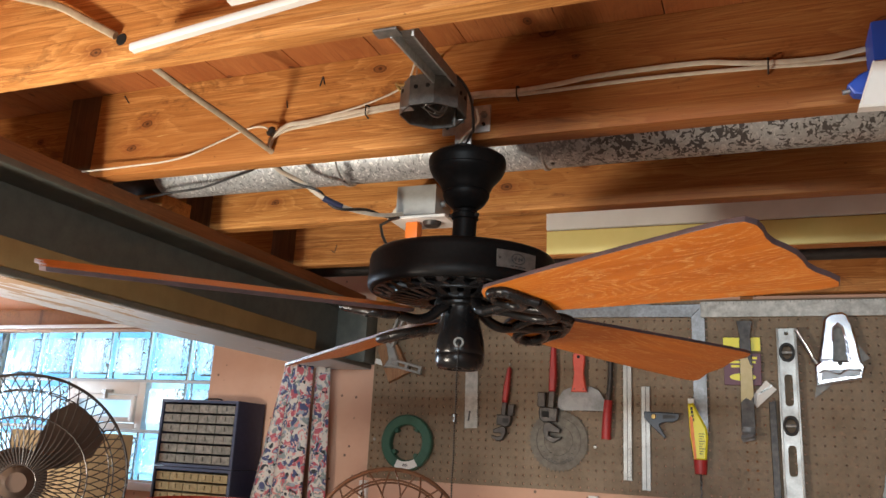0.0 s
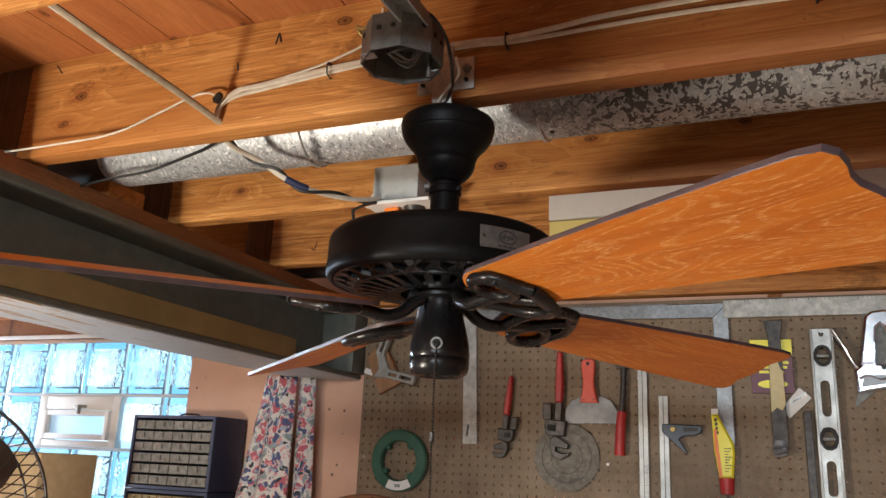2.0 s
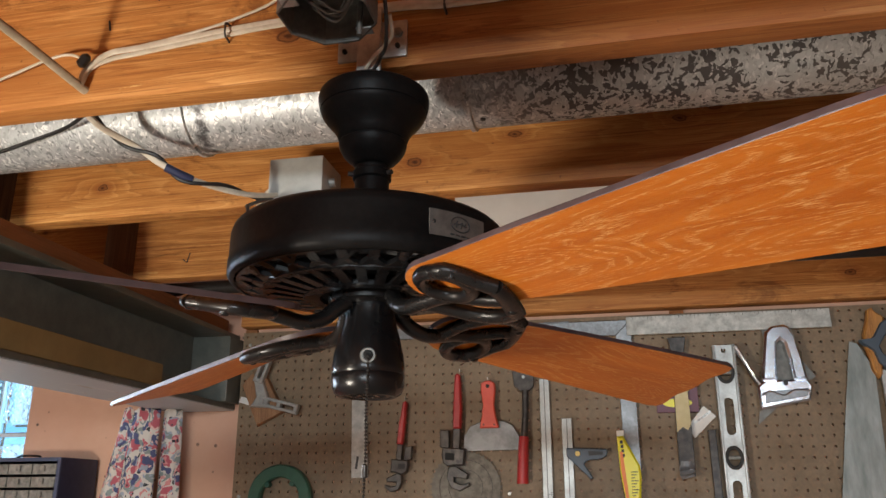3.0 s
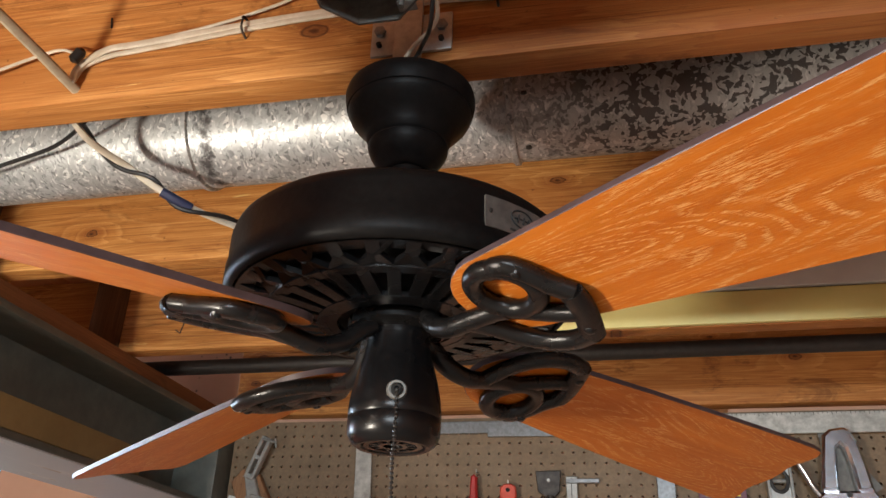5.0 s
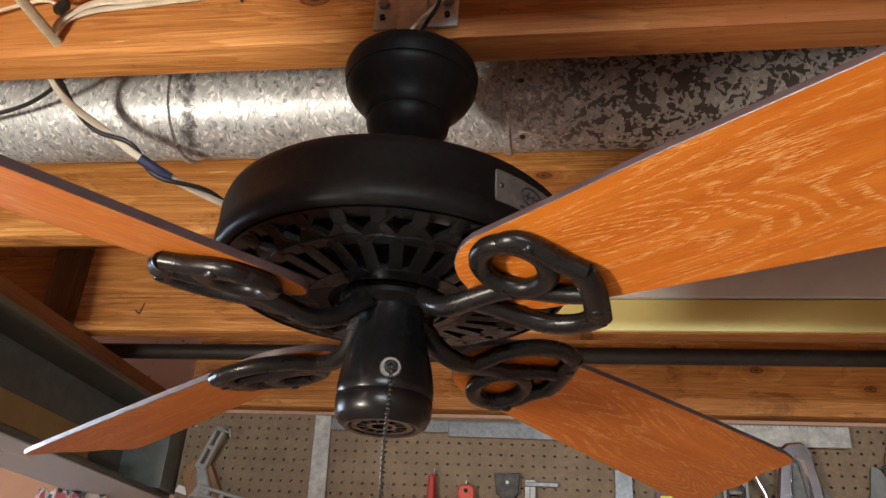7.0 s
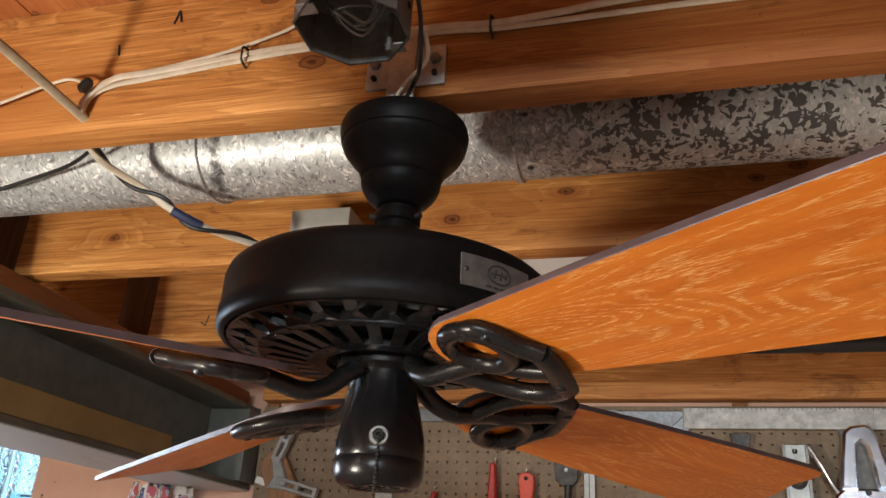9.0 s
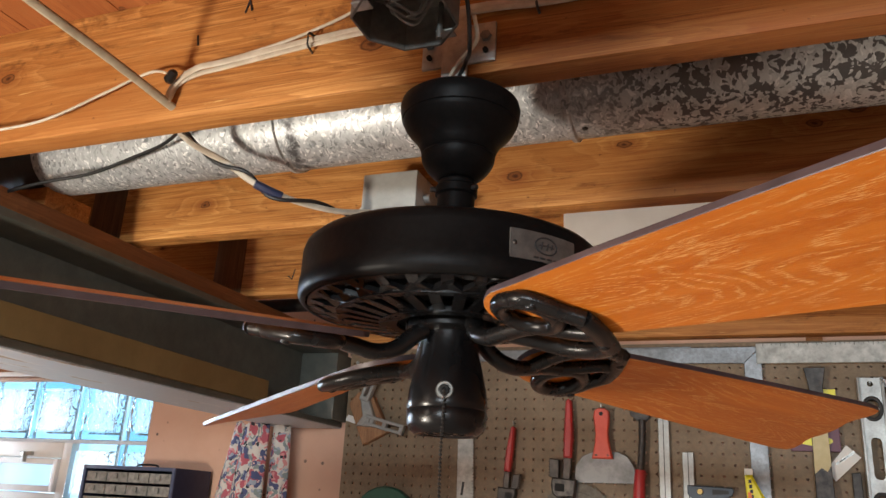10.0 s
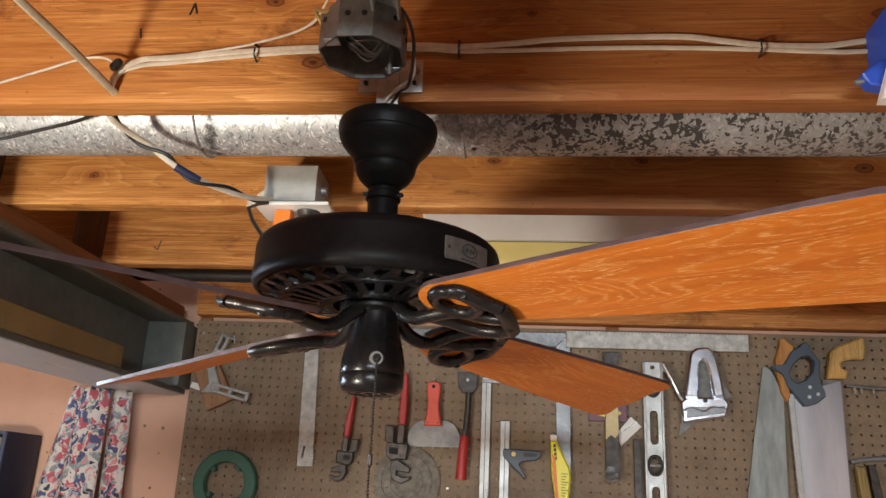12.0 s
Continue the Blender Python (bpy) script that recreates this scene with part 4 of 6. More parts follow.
# steel hanger bracket on the joist
hang = thing("hanger_bracket", (FX + 0.004, 1.264, 2.22), "galvanised steel bracket bolted to the joist", "bracket")
part("back_plate", box(BM(), FX - 0.040, FX + 0.048, 1.263, 1.2675, 2.232, 2.282, 0.002), M["zinc"], hang)
part("tongue", box(box(BM(), FX - 0.013, FX + 0.017, 1.256, 1.2625, 2.198, 2.30, 0.002), FX - 0.013, FX + 0.017, 1.2565, 1.30, 2.1975, 2.2030, 0.002), M["zinc"], hang)
for x in (FX - 0.030, FX + 0.037):
    for z, r in ((2.263, 0.0065), (2.245, 0.003)):
        part("bolt", lathe(BM(), [(r * 0.5, 0.005), (r, 0.004), (r, 0.0)], n=6 if r > 0.005 else 10, m=Matrix.Translation((x, 1.2628, z)) @ Matrix.Rotation(radians(90), 4, "X")), M["steel"] if r > 0.005 else M["hole_shade_black"], hang)

# ---- octagon box on its bar ----
bar_a, bar_b = Vector((0.462, 0.897, 2.226)), Vector((0.428, 1.195, 2.276))
bar = thing("hanger_bar", bar_a, "grey steel channel bar spanning two joists", "bar")
ax = (bar_b - bar_a).normalized()
sx = ax.cross(Vector((0, 0, 1))).normalized()
uz = sx.cross(ax)
mbar = Matrix((sx, ax, uz)).transposed().to_4x4()
mbar.translation = bar_a
bm = BM()
L = (bar_b - bar_a).length
prism(bm, [(-0.016, -0.012), (-0.013, -0.012), (-0.013, 0.0025), (0.013, 0.0025), (0.013, -0.012), (0.016, -0.012), (0.016, 0.0055), (-0.016, 0.0055)], 0, L, 0.0, mbar)
part("channel", bm, M["zinc"], bar)
part("end_tab", box(BM(), 0.428, 0.462, 0.880, 0.900, 2.2155, 2.219, 0.001), M["dull_zinc"], bar)
OX, OY, OZ0, OZ1 = 0.405, 1.148, 2.216, 2.266
obox = thing("octagon_box", (OX, OY, OZ1), "old grey steel octagon electrical box with bare wires", "electrical box")
bm = BM()
oct_o = [(0.054 * math.cos(math.pi / 8 + k * math.pi / 4), 0.054 * math.sin(math.pi / 8 + k * math.pi / 4)) for k in range(8)]
lv = []
for s, z in ((1.0, OZ0), (1.0, OZ1), (0.955, OZ1 - 0.003), (0.955, OZ0)):
    lv.append([bm.verts.new((OX + s * a, OY + s * b, z)) for a, b in oct_o])
for i in range(4):
    a, b = lv[i], lv[(i + 1) % 4]
    if i == 1:
        bm.faces.new(a)
        bm.faces.new(b[::-1])
        continue
    for k in range(8):
        bm.faces.new((a[k], a[(k + 1) % 8], b[(k + 1) % 8], b[k]))
part("shell", bm, M["dull_zinc"], obox)
# dark plugs paint the shade of the knockout holes
bm = BM()
for k in range(8):
    a = k * math.pi / 4
    for d in (-0.010, 0.010):
        if (k + int(d * 100)) % 3:
            c = Vector((OX + 0.0502 * math.cos(a) - d * math.sin(a), OY + 0.0502 * math.sin(a) + d * math.cos(a), OZ0 + 0.03 + 0.006 * (k % 2)))
            rod(bm, c - Vector((math.cos(a), math.sin(a), 0)) * 0.002, c + Vector((math.cos(a), math.sin(a), 0)) * 0.0008, 0.0035, 10)
tagged(part("knockouts", bm, M["hole_shade_black"], obox), kind="stuff")
for dx, dy in ((-0.030, -0.034), (0.032, 0.033)):
    part("ear", box(BM(), OX + dx - 0.009, OX + dx + 0.009, OY + dy - 0.007, OY + dy + 0.007, OZ0 + 0.0005, OZ0 + 0.0025, 0.0008), M["zinc"], obox)
part("clamp_screw", rod(BM(), (OX + 0.03, OY + 0.02, OZ0 - 0.012), (OX + 0.03, OY + 0.02, OZ0 + 0.03), 0.003, 10), M["dull_zinc"], obox)
bm = BM()
for k in range(6):
    q = random.uniform
    tube(bm, [(OX - 0.035 + q(0, 0.01), OY + q(-0.02, 0.02), OZ0 + 0.035), (OX + q(-0.02, 0.0), OY + q(-0.03, 0.02), OZ0 + q(0.004, 0.016)), (OX + q(0.0, 0.02), OY + q(-0.02, 0.02), OZ0 + q(0.004, 0.02)), (OX + 0.035, OY + q(-0.015, 0.015), OZ0 + 0.03)], 0.0014, 6, 5)
tagged(part("bare_wire", bm, M["dull_zinc"], obox), kind="stuff")
bm = BM()
tube(bm, [(OX - 0.048, OY - 0.004, OZ1 - 0.014), (OX - 0.058, OY - 0.022, OZ1 + 0.004), (OX - 0.040, OY - 0.030, OZ1 - 0.004), (OX - 0.008, OY - 0.036, OZ1 + 0.008), (OX + 0.018, OY - 0.034, OZ1 + 0.030), (OX + 0.022, OY - 0.026, OZ1 + 0.042), (OX + 0.006, OY - 0.024, OZ1 + 0.040)], 0.0026, 8, 6)
tube(bm, [(OX - 0.052, OY - 0.014, OZ1 - 0.006), (OX - 0.030, OY - 0.034, OZ1 - 0.008), (OX + 0.002, OY - 0.036, OZ1 + 0.012), (OX + 0.014, OY - 0.030, OZ1 + 0.034)], 0.0026, 8, 6)
solid("cloth_wire", bm, M["brass"], (OX, OY, OZ1), "tan cloth-covered wires looped round the box", "wire")
solid("canopy_lead", tube(BM(), [(OX + 0.02, OY - 0.01, OZ1 + 0.008), (OX + 0.046, OY - 0.024, OZ1 + 0.004), (OX + 0.060, OY + 0.006, OZ1 - 0.020), (OX + 0.050, OY + 0.055, OZ0 - 0.002), (OX + 0.030, OY + 0.098, 2.222), (FX + 0.002, FY - 0.030, 2.203)], 0.0022, 8, 8), M["wire_black"], (OX, OY, OZ1), "black lead running down into the fan canopy", "wire")
solid("canopy_lead", tube(BM(), [(OX + 0.055, OY + 0.050, OZ0 + 0.030), (OX + 0.050, OY + 0.075, 2.232), (OX + 0.022, OY + 0.096, 2.222), (FX - 0.010, FY - 0.030, 2.203)], 0.0022, 8, 8), M["cable"], (OX, OY, OZ1), "white lead running down into the fan canopy", "wire")
solid("canopy_lead", tube(BM(), [(FX - 0.032, FY - 0.016, 2.203), (FX - 0.018, FY - 0.034, 2.208), (FX + 0.008, FY - 0.036, 2.2085), (FX + 0.030, FY - 0.022, 2.203)], 0.002, 8, 8), M["wire_black"], (FX, FY, 2.213), "black lead coiled on the fan canopy", "wire")

# ---- cables on the joists ----
YB = 1.2625


def run(name, pts, r, material, label, flat=1.7, up=(0, 1, 0), n=8):
    return solid(name, tube(BM(), pts, r, n, 7, flat=flat, up=up), material, pts[0], label, "cable")


run("cable", [(0.021, YB, 2.247), (0.030, YB, 2.266), (0.060, YB, 2.277), (0.101, YB, 2.2805), (0.225, YB, 2.2915), (0.312, YB, 2.2965), (0.451, YB, 2.2975), (0.511, YB, 2.2935), (0.578, YB, 2.2935), (0.70, YB, 2.2955), (0.80, YB, 2.2945), (0.907, YB, 2.2905), (0.981, YB, 2.2865), (1.05, YB, 2.2865), (1.3, YB, 2.30)], 0.0027, M["cable"], "white sheathed cable clipped along a joist", 1.25)
run("cable", [(0.022, YB - 0.004, 2.240), (0.026, YB - 0.004, 2.262), (0.058, YB - 0.004, 2.283), (0.101, YB - 0.003, 2.287), (0.225, YB, 2.2985), (0.312, YB, 2.302), (0.451, YB, 2.304), (0.511, YB, 2.3005), (0.578, YB, 2.304), (0.654, YB, 2.3105), (0.80, YB, 2.3115), (0.86, YB, 2.304), (0.907, YB, 2.2975), (0.981, YB, 2.2945), (1.03, YB, 2.30), (1.12, YB, 2.312), (1.3, YB, 2.32)], 0.0029, M["cable"], "white sheathed cable bowed away from its clips", 1.55)
run("cable", [(-0.19, 0.84, 2.353), (-0.10, 0.846, 2.325), (-0.03, 0.848, 2.288), (0.024, 0.852, 2.258)], 0.0048, M["cable_grey"], "aged grey sheathed cable entering a joist hole", 1.3)
run("cable", [(-0.085, 0.897, 2.322), (-0.060, 0.97, 2.306), (-0.028, 1.07, 2.279), (0.000, 1.17, 2.258), (0.020, 1.256, 2.240), (0.024, 1.272, 2.236)], 0.0044, M["cable_grey"], "aged grey sheathed cable crossing to the next joist", 1.3)
run("thin_wire", [(-0.45, 1.225, 2.216), (-0.30, 1.235, 2.222), (-0.18, 1.245, 2.232), (-0.09, 1.252, 2.262), (-0.035, 1.256, 2.283), (0.005, 1.25, 2.283), (0.035, 1.25, 2.270)], 0.0019, M["cable"], "thin old white wire sagging along the joist", 1.0)
solid("wire_nut", lathe(BM(), [(0.002, -0.010), (0.0065, -0.007), (0.0065, 0.006), (0.003, 0.010)], n=12, m=Matrix.Translation((0.030, 1.248, 2.270)) @ Matrix.Rotation(radians(35), 4, "Y")), M["wire_black"], (0.03, 1.248, 2.27), "black tape-wrapped wire joint", "wire joint")
run("thin_wire", [(0.055, YB - 0.003, 2.284), (0.14, YB - 0.002, 2.2945), (0.225, YB - 0.003, 2.309), (0.30, YB - 0.008, 2.333), (0.345, 1.20, 2.345), (0.372, 1.15, 2.262)], 0.0019, M["cable"], "thin white wire rising to the octagon box", 1.0)
for x, z in ((0.225, 2.2955), (0.511, 2.297), (0.907, 2.294)):
    bm = BM()
    tube(bm, [(x, 1.268, z + 0.012), (x, 1.2555, z + 0.0085), (x, 1.2545, z), (x, 1.2555, z - 0.0085), (x, 1.268, z - 0.012)], 0.0016, 6, 3)
    solid("cable_staple", bm, M["dark_steel"], (x, 1.262, z), "dark staple holding cables to the joist", "staple", "cable staples")
# cables that hang over the duct to the grey box
W2 = [(-0.036, 1.315, 2.262), (-0.030, 1.37, 2.243), (0.005, 1.415, 2.225), (0.046, 1.425, 2.196), (0.085, 1.46, 2.180), (0.131, 1.53, 2.182), (0.165, 1.60, 2.205), (0.19, 1.625, 2.215)]
run("cable", W2, 0.0037, M["cable"], "aged white cable drooping under the duct", 1.3)
droop = smooth_path(W2, 8)
twist = []
for i, c in enumerate(droop[4:46]):
    a = i * 0.42
    along = (droop[i + 5] - droop[i + 4]).normalized()
    side = along.cross(Vector((0, 0, 1))).normalized()
    twist.append(c + 0.0072 * (side * math.cos(a) + side.cross(along) * math.sin(a)))
solid("thin_wire", tube(BM(), twist + [Vector(q) for q in ((0.150, 1.50, 2.150), (0.205, 1.43, 2.080), (0.24, 1.41, 2.045))], 0.0031, 8, 2), M["wire_black"], W2[0], "black wire twisted round a white cable", "wire")
solid("cable_tape", tube(BM(), [(0.050, 1.428, 2.193), (0.066, 1.441, 2.186), (0.080, 1.455, 2.181)], 0.0066, 10, 4), M["tape"], (0.066, 1.44, 2.186), "dark blue tape round a cable joint", "tape")
run("thin_wire", [(-0.42, 1.40, 2.212), (-0.33, 1.40, 2.222), (-0.25, 1.41, 2.232), (-0.176, 1.41, 2.249), (-0.10, 1.40, 2.264), (-0.030, 1.36, 2.276), (0.0, 1.315, 2.285)], 0.0028, M["wire_black"], "thin black wire along the duct", 1.0)

# ---- grey junction box with lamp holder plate ----
jb = thing("junction_box", (0.19, 1.676, 2.25), "grey metal junction box with a white cover plate", "junction box")
part("body", box(BM(), 0.142, 0.236, 1.585, 1.6755, 2.196, 2.264, 0.003), M["grey_box"], jb)
part("cover_plate", box(BM(), 0.128, 0.262, 1.578, 1.668, 2.186, 2.193, 0.002), M["plastic"], jb, "white cover plate")
part("connector", rod(BM(), (0.237, 1.62, 2.228), (0.247, 1.62, 2.228), 0.008, 10), M["zinc"], jb)
part("socket", lathe(BM(), [(0.016, 2.176), (0.019, 2.180), (0.021, 2.1858)], (0.218, 1.615, 0), 20), M["dark_steel"], jb)
solid("orange_plug", box(box(BM(), 0.160, 0.190, 1.600, 1.628, 2.148, 2.1855, 0.004), 0.166, 0.184, 1.606, 1.622, 2.136, 2.149, 0.003), M["orange"], (0.175, 1.614, 2.16), "bright orange plug in the box's socket", "plug")
for dz in (0.0, 0.007):
    run("cable", [(0.141, 1.625, 2.232 - dz), (0.120, 1.635, 2.227 - dz), (0.10, 1.655, 2.219 - dz), (0.085, 1.67, 2.226 - dz)], 0.004, M["cable"], "white cable stub entering the grey box", 1.3)

# ---- white plastic strips and blue clamp on the joists ----
for a, b, lab in (((0.090, 0.822, 2.212), (0.62, 0.815, 2.265), "long white plastic corner strip lying along a joist"), ((0.262, 0.800, 2.243), (0.62, 0.800, 2.262), "short white plastic strip lying along a joist")):
    a, b = Vector(a), Vector(b)
    d = (b - a).normalized()
    m = Matrix((Vector((0, -1, 0)).cross(d).normalized(), d, Vector((0, -1, 0)))).transposed().to_4x4()
    m.translation = a
    bm = BM()
    prism(bm, [(-0.0055, -0.005), (0.0055, -0.005), (0.0055, 0.005), (0.003, 0.0062), (-0.003, 0.0062), (-0.0055, 0.005)], 0, (b - a).length, 0.0, m)
    solid("plastic_strip", bm, M["plastic"], a, lab, "plastic strip", "plastic strips")
clamp = thing("wall_box_lamp", (1.07, 1.22, 2.22), "white plastic fixture in a blue plastic holder on the joist", "fixture")
part("holder", box(BM(), 1.040, 1.14, 1.20, 1.266, 2.246, 2.312, 0.004), M["blue"], clamp)
bm = BM()
prism(bm, [(1.006, 2.222), (1.022, 2.236), (1.046, 2.247), (1.05, 2.20), (1.014, 2.208)], 1.206, 1.225, 0.002)
part("nozzle", bm, M["blue"], clamp)
part("nozzle_tip", rod(BM(), (1.000, 1.215, 2.214), (1.010, 1.215, 2.216), 0.0035, 10), M["steel"], clamp)
bm = BM()
prism(bm, [(1.0145, 2.176), (1.0365, 2.243), (1.20, 2.236), (1.20, 2.170)], 1.180, 1.200, 0.003)
part("cover", bm, M["plastic"], clamp, "white plastic cover")
part("mark", box(BM(), 1.052, 1.064, 1.1785, 1.1798, 2.190, 2.197), M["red"], clamp)

# flat disc on the joist face, coloured as the shade inside a drilled hole
solid("cable_hole_shade", lathe(BM(), [(0.0070, 0.0006), (0.0090, 0.0004), (0.0100, -0.001)], n=18, m=Matrix.Translation((0.031, 0.8565, 2.2535)) @ Matrix.Rotation(radians(90), 4, "X")), M["hole_shade_black"], (0.031, 0.857, 2.2535), "flat dark disc painting the shade in a joist's drilled cable hole", "hole", kind="structure")
# marks on the wood
for pts, y in (([(0.116, 2.362), (0.121, 2.381), (0.126, 2.364)], 1.2672), ([(-0.300, 2.264), (-0.289, 2.256), (-0.283, 2.280)], 2.0842), ([(-0.365, 2.40), (-0.350, 2.382)], 1.2672), ([(0.045, 2.340), (0.048, 2.325)], 1.2672)):
    bm = BM()
    for p, q in zip(pts, pts[1:]):
        rod(bm, (p[0], y, p[1]), (q[0], y, q[1]), 0.0013, 5)
    solid("pencil_mark", bm, M["ink"], (pts[0][0], y, pts[0][1]), "dark carpenter's mark on a joist", "mark", "joist marks")

# ---- tools on the pegboard ----
TY = 2.566


def plate_poly(name, outline, thick, material, parent, label="", y=TY, bev=0.0012):
    bm = BM()
    prism(bm, outline, y - thick, y, bev)
    return part(name, bm, material, parent, label)


def quad(x0, z0, x1, z1):
    return [(x0, z0), (x1, z0), (x1, z1), (x0, z1)]


def peg(parent, x, z, y=2.573):
    bm = BM()
    tube(bm, [(x, y, z + 0.004), (x, y - 0.012, z + 0.003), (x, y - 0.020, z), (x, y - 0.022, z + 0.008)], 0.0016, 6, 4)
    return part("hook", bm, M["zinc"], parent, "zinc peg hook")


def ticks(parent, x0, z0, x1, z1, n, length, y, along="x"):
    """Engraved graduations: one thin strip for the longer marks of a rule."""
    bm = BM()
    for k in range(n):
        t = (k + 0.5) / n
        s = length * (1.0 if k % 4 == 0 else 0.55)
        if along == "x":
            x = x0 + (x1 - x0) * t
            box(bm, x - 0.0005, x + 0.0005, y - 0.0006, y, z1 - s, z1)
        else:
            z = z0 + (z1 - z0) * t
            box(bm, x1 - s, x1, y - 0.0006, y, z - 0.0005, z + 0.0005)
    return tagged(part("graduations", bm, M["ink"], parent), kind="stuff")


fs = thing("framing_square", (0.0, TY, 2.17), "worn white steel framing square hung at the pegboard top", "framing square", "framing squares")
plate_poly("blade", [(-0.036, 2.182), (0.004, 2.182), (0.020, 1.778), (-0.026, 1.776)], 0.003, M["rule"], fs)
plate_poly("tongue", quad(0.005, 2.146, 0.57, 2.176), 0.003, M["steel"], fs)
ticks(fs, 0, 1.80, 0.018, 2.12, 40, 0.006, TY - 0.0031, "z")
plate_poly("stamp", [(-0.016, 1.800), (-0.010, 1.799), (-0.006, 1.832), (-0.012, 1.833)], 0.0006, M["ink"], fs, y=TY - 0.0031, bev=0)
fs2 = thing("framing_square", (0.71, TY, 2.17), "grey steel framing square with its corner up", "framing square", "framing squares")
plate_poly("blade", [(0.690, 2.132), (0.730, 2.172), (0.7315, 1.79), (0.692, 1.79)], 0.003, M["steel"], fs2, y=TY - 0.004)
plate_poly("tongue", [(0.30, 2.136), (0.690, 2.132), (0.730, 2.172), (0.30, 2.172)], 0.003, M["steel"], fs2, y=TY - 0.004)
st = thing("steel_rule", (0.96, TY, 2.16), "worn white painted steel straightedge", "straightedge")
plate_poly("blade", quad(0.719, 2.130, 1.216, 2.178), 0.005, M["rule"], st, y=TY - 0.009)
ticks(st, 0.73, 2.13, 1.20, 2.178, 48, 0.008, TY - 0.0141)
vr = thing("steel_rule", (0.50, TY, 2.03), "long narrow aluminium rule hung upright", "rule")
plate_poly("blade", quad(0.485, 1.643, 0.511, 2.040), 0.004, M["alu"], vr)
plate_poly("groove", quad(0.4965, 1.645, 0.4985, 2.036), 0.0005, M["dark_steel"], vr, y=TY - 0.0041, bev=0)
plate_poly("foot", quad(0.485, 2.024, 0.562, 2.034), 0.006, M["steel"], vr, y=TY - 0.0045)
ticks(vr, 0.485, 1.65, 0.511, 1.74, 22, 0.012, TY - 0.0041, "z")

cs = thing("combination_square", (0.553, TY, 1.92), "steel combination square with a dark blue head", "combination square")
plate_poly("blade", quad(0.539, 1.617, 0.565, 1.922), 0.0025, M["alu"], cs)
plate_poly("groove", quad(0.551, 1.62, 0.553, 1.92), 0.0005, M["dark_steel"], cs, y=TY - 0.0026, bev=0)
plate_poly("head", [(0.549, 1.846), (0.648, 1.843), (0.652, 1.836), (0.648, 1.826), (0.634, 1.818), (0.606, 1.816), (0.596, 1.812), (0.592, 1.806), (0.613, 1.772), (0.606, 1.770), (0.549, 1.826)], 0.014, M["handle_grey"], cs, y=TY - 0.003, bev=0.002)
plate_poly("head_recess", [(0.604, 1.838), (0.640, 1.836), (0.640, 1.829), (0.604, 1.826)], 0.001, M["ink"], cs, y=TY - 0.017, bev=0)
part("lock_nut", lathe(BM(), [(0.006, 0.006), (0.007, 0.004), (0.007, 0.0)], n=14, m=Matrix.Translation((0.577, TY - 0.017, 1.832)) @ Matrix.Rotation(radians(90), 4, "X")), M["brass"], cs)


def pipe_wrench(x, ztop, zbot, lean, jaw_side, label):
    w = thing("pipe_wrench", (x, TY, ztop), label, "pipe wrench", "pipe wrenches")
    h = ztop - zbot
    m = Matrix.Translation((x, 0, ztop)) @ Matrix.Rotation(radians(lean), 4, "Y") @ Matrix.Scale(h, 4)
    k = jaw_side

    def poly(pts):
        return [tuple((m @ Vector((a * k, 0, -b)))[i] for i in (0, 2)) for a, b in pts]

    bm = BM()
    prism(bm, poly([(-0.012, 0.02), (0.012, 0.0), (0.034, 0.02), (0.042, 0.30), (0.040, 0.48), (-0.028, 0.48), (-0.032, 0.30)]), TY - 0.022, TY - 0.004, 0.004)
    part("grip", bm, M["red"], w, "red dipped grip")
    bm = BM()
    prism(bm, poly([(-0.025, 0.48), (0.040, 0.48), (0.045, 0.66), (-0.02, 0.66)]), TY - 0.018, TY - 0.006, 0.002)
    part("shank", bm, M["dark_steel"], w)
    bm = BM()
    for o in ([(-0.07, 0.65), (0.125, 0.64), (0.135, 0.70), (0.12, 0.77), (0.08, 0.80), (0.0, 0.79), (-0.06, 0.79)],):
        prism(bm, poly(o), TY - 0.024, TY - 0.004, 0.003)
    part("frame", bm, M["dark_steel"], w)
    # thin dark plate painted as the shade in the frame's opening
    bm = BM()
    prism(bm, poly([(0.02, 0.69), (0.10, 0.685), (0.10, 0.745), (0.02, 0.75)]), TY - 0.0252, TY - 0.0242)
    part("frame_opening_shade", bm, M["hole_shade_black"], w)
    bm = BM()
    prism(bm, poly([(0.075, 0.50), (0.155, 0.49), (0.15, 0.64), (0.07, 0.65)]), TY - 0.020, TY - 0.005, 0.002)
    for q in range(6):
        z = 0.49 + q * 0.022
        prism(bm, poly([(0.15, z + 0.02), (0.168, z + 0.026), (0.15, z + 0.032)]), TY - 0.018, TY - 0.008)
    part("knurl_shank", bm, M["dark_steel"], w)
    bm = BM()
    prism(bm, poly([(-0.10, 0.86), (0.02, 0.79), (0.07, 0.81), (0.085, 0.88), (0.05, 0.97), (-0.03, 1.0), (-0.11, 0.955), (-0.11, 0.93), (-0.04, 0.945), (0.02, 0.925), (0.02, 0.89), (-0.09, 0.90)]), TY - 0.022, TY - 0.006, 0.002)
    part("jaw", bm, M["dark_steel"], w)
    peg(w, x + 0.002, ztop + 0.004)
    return w


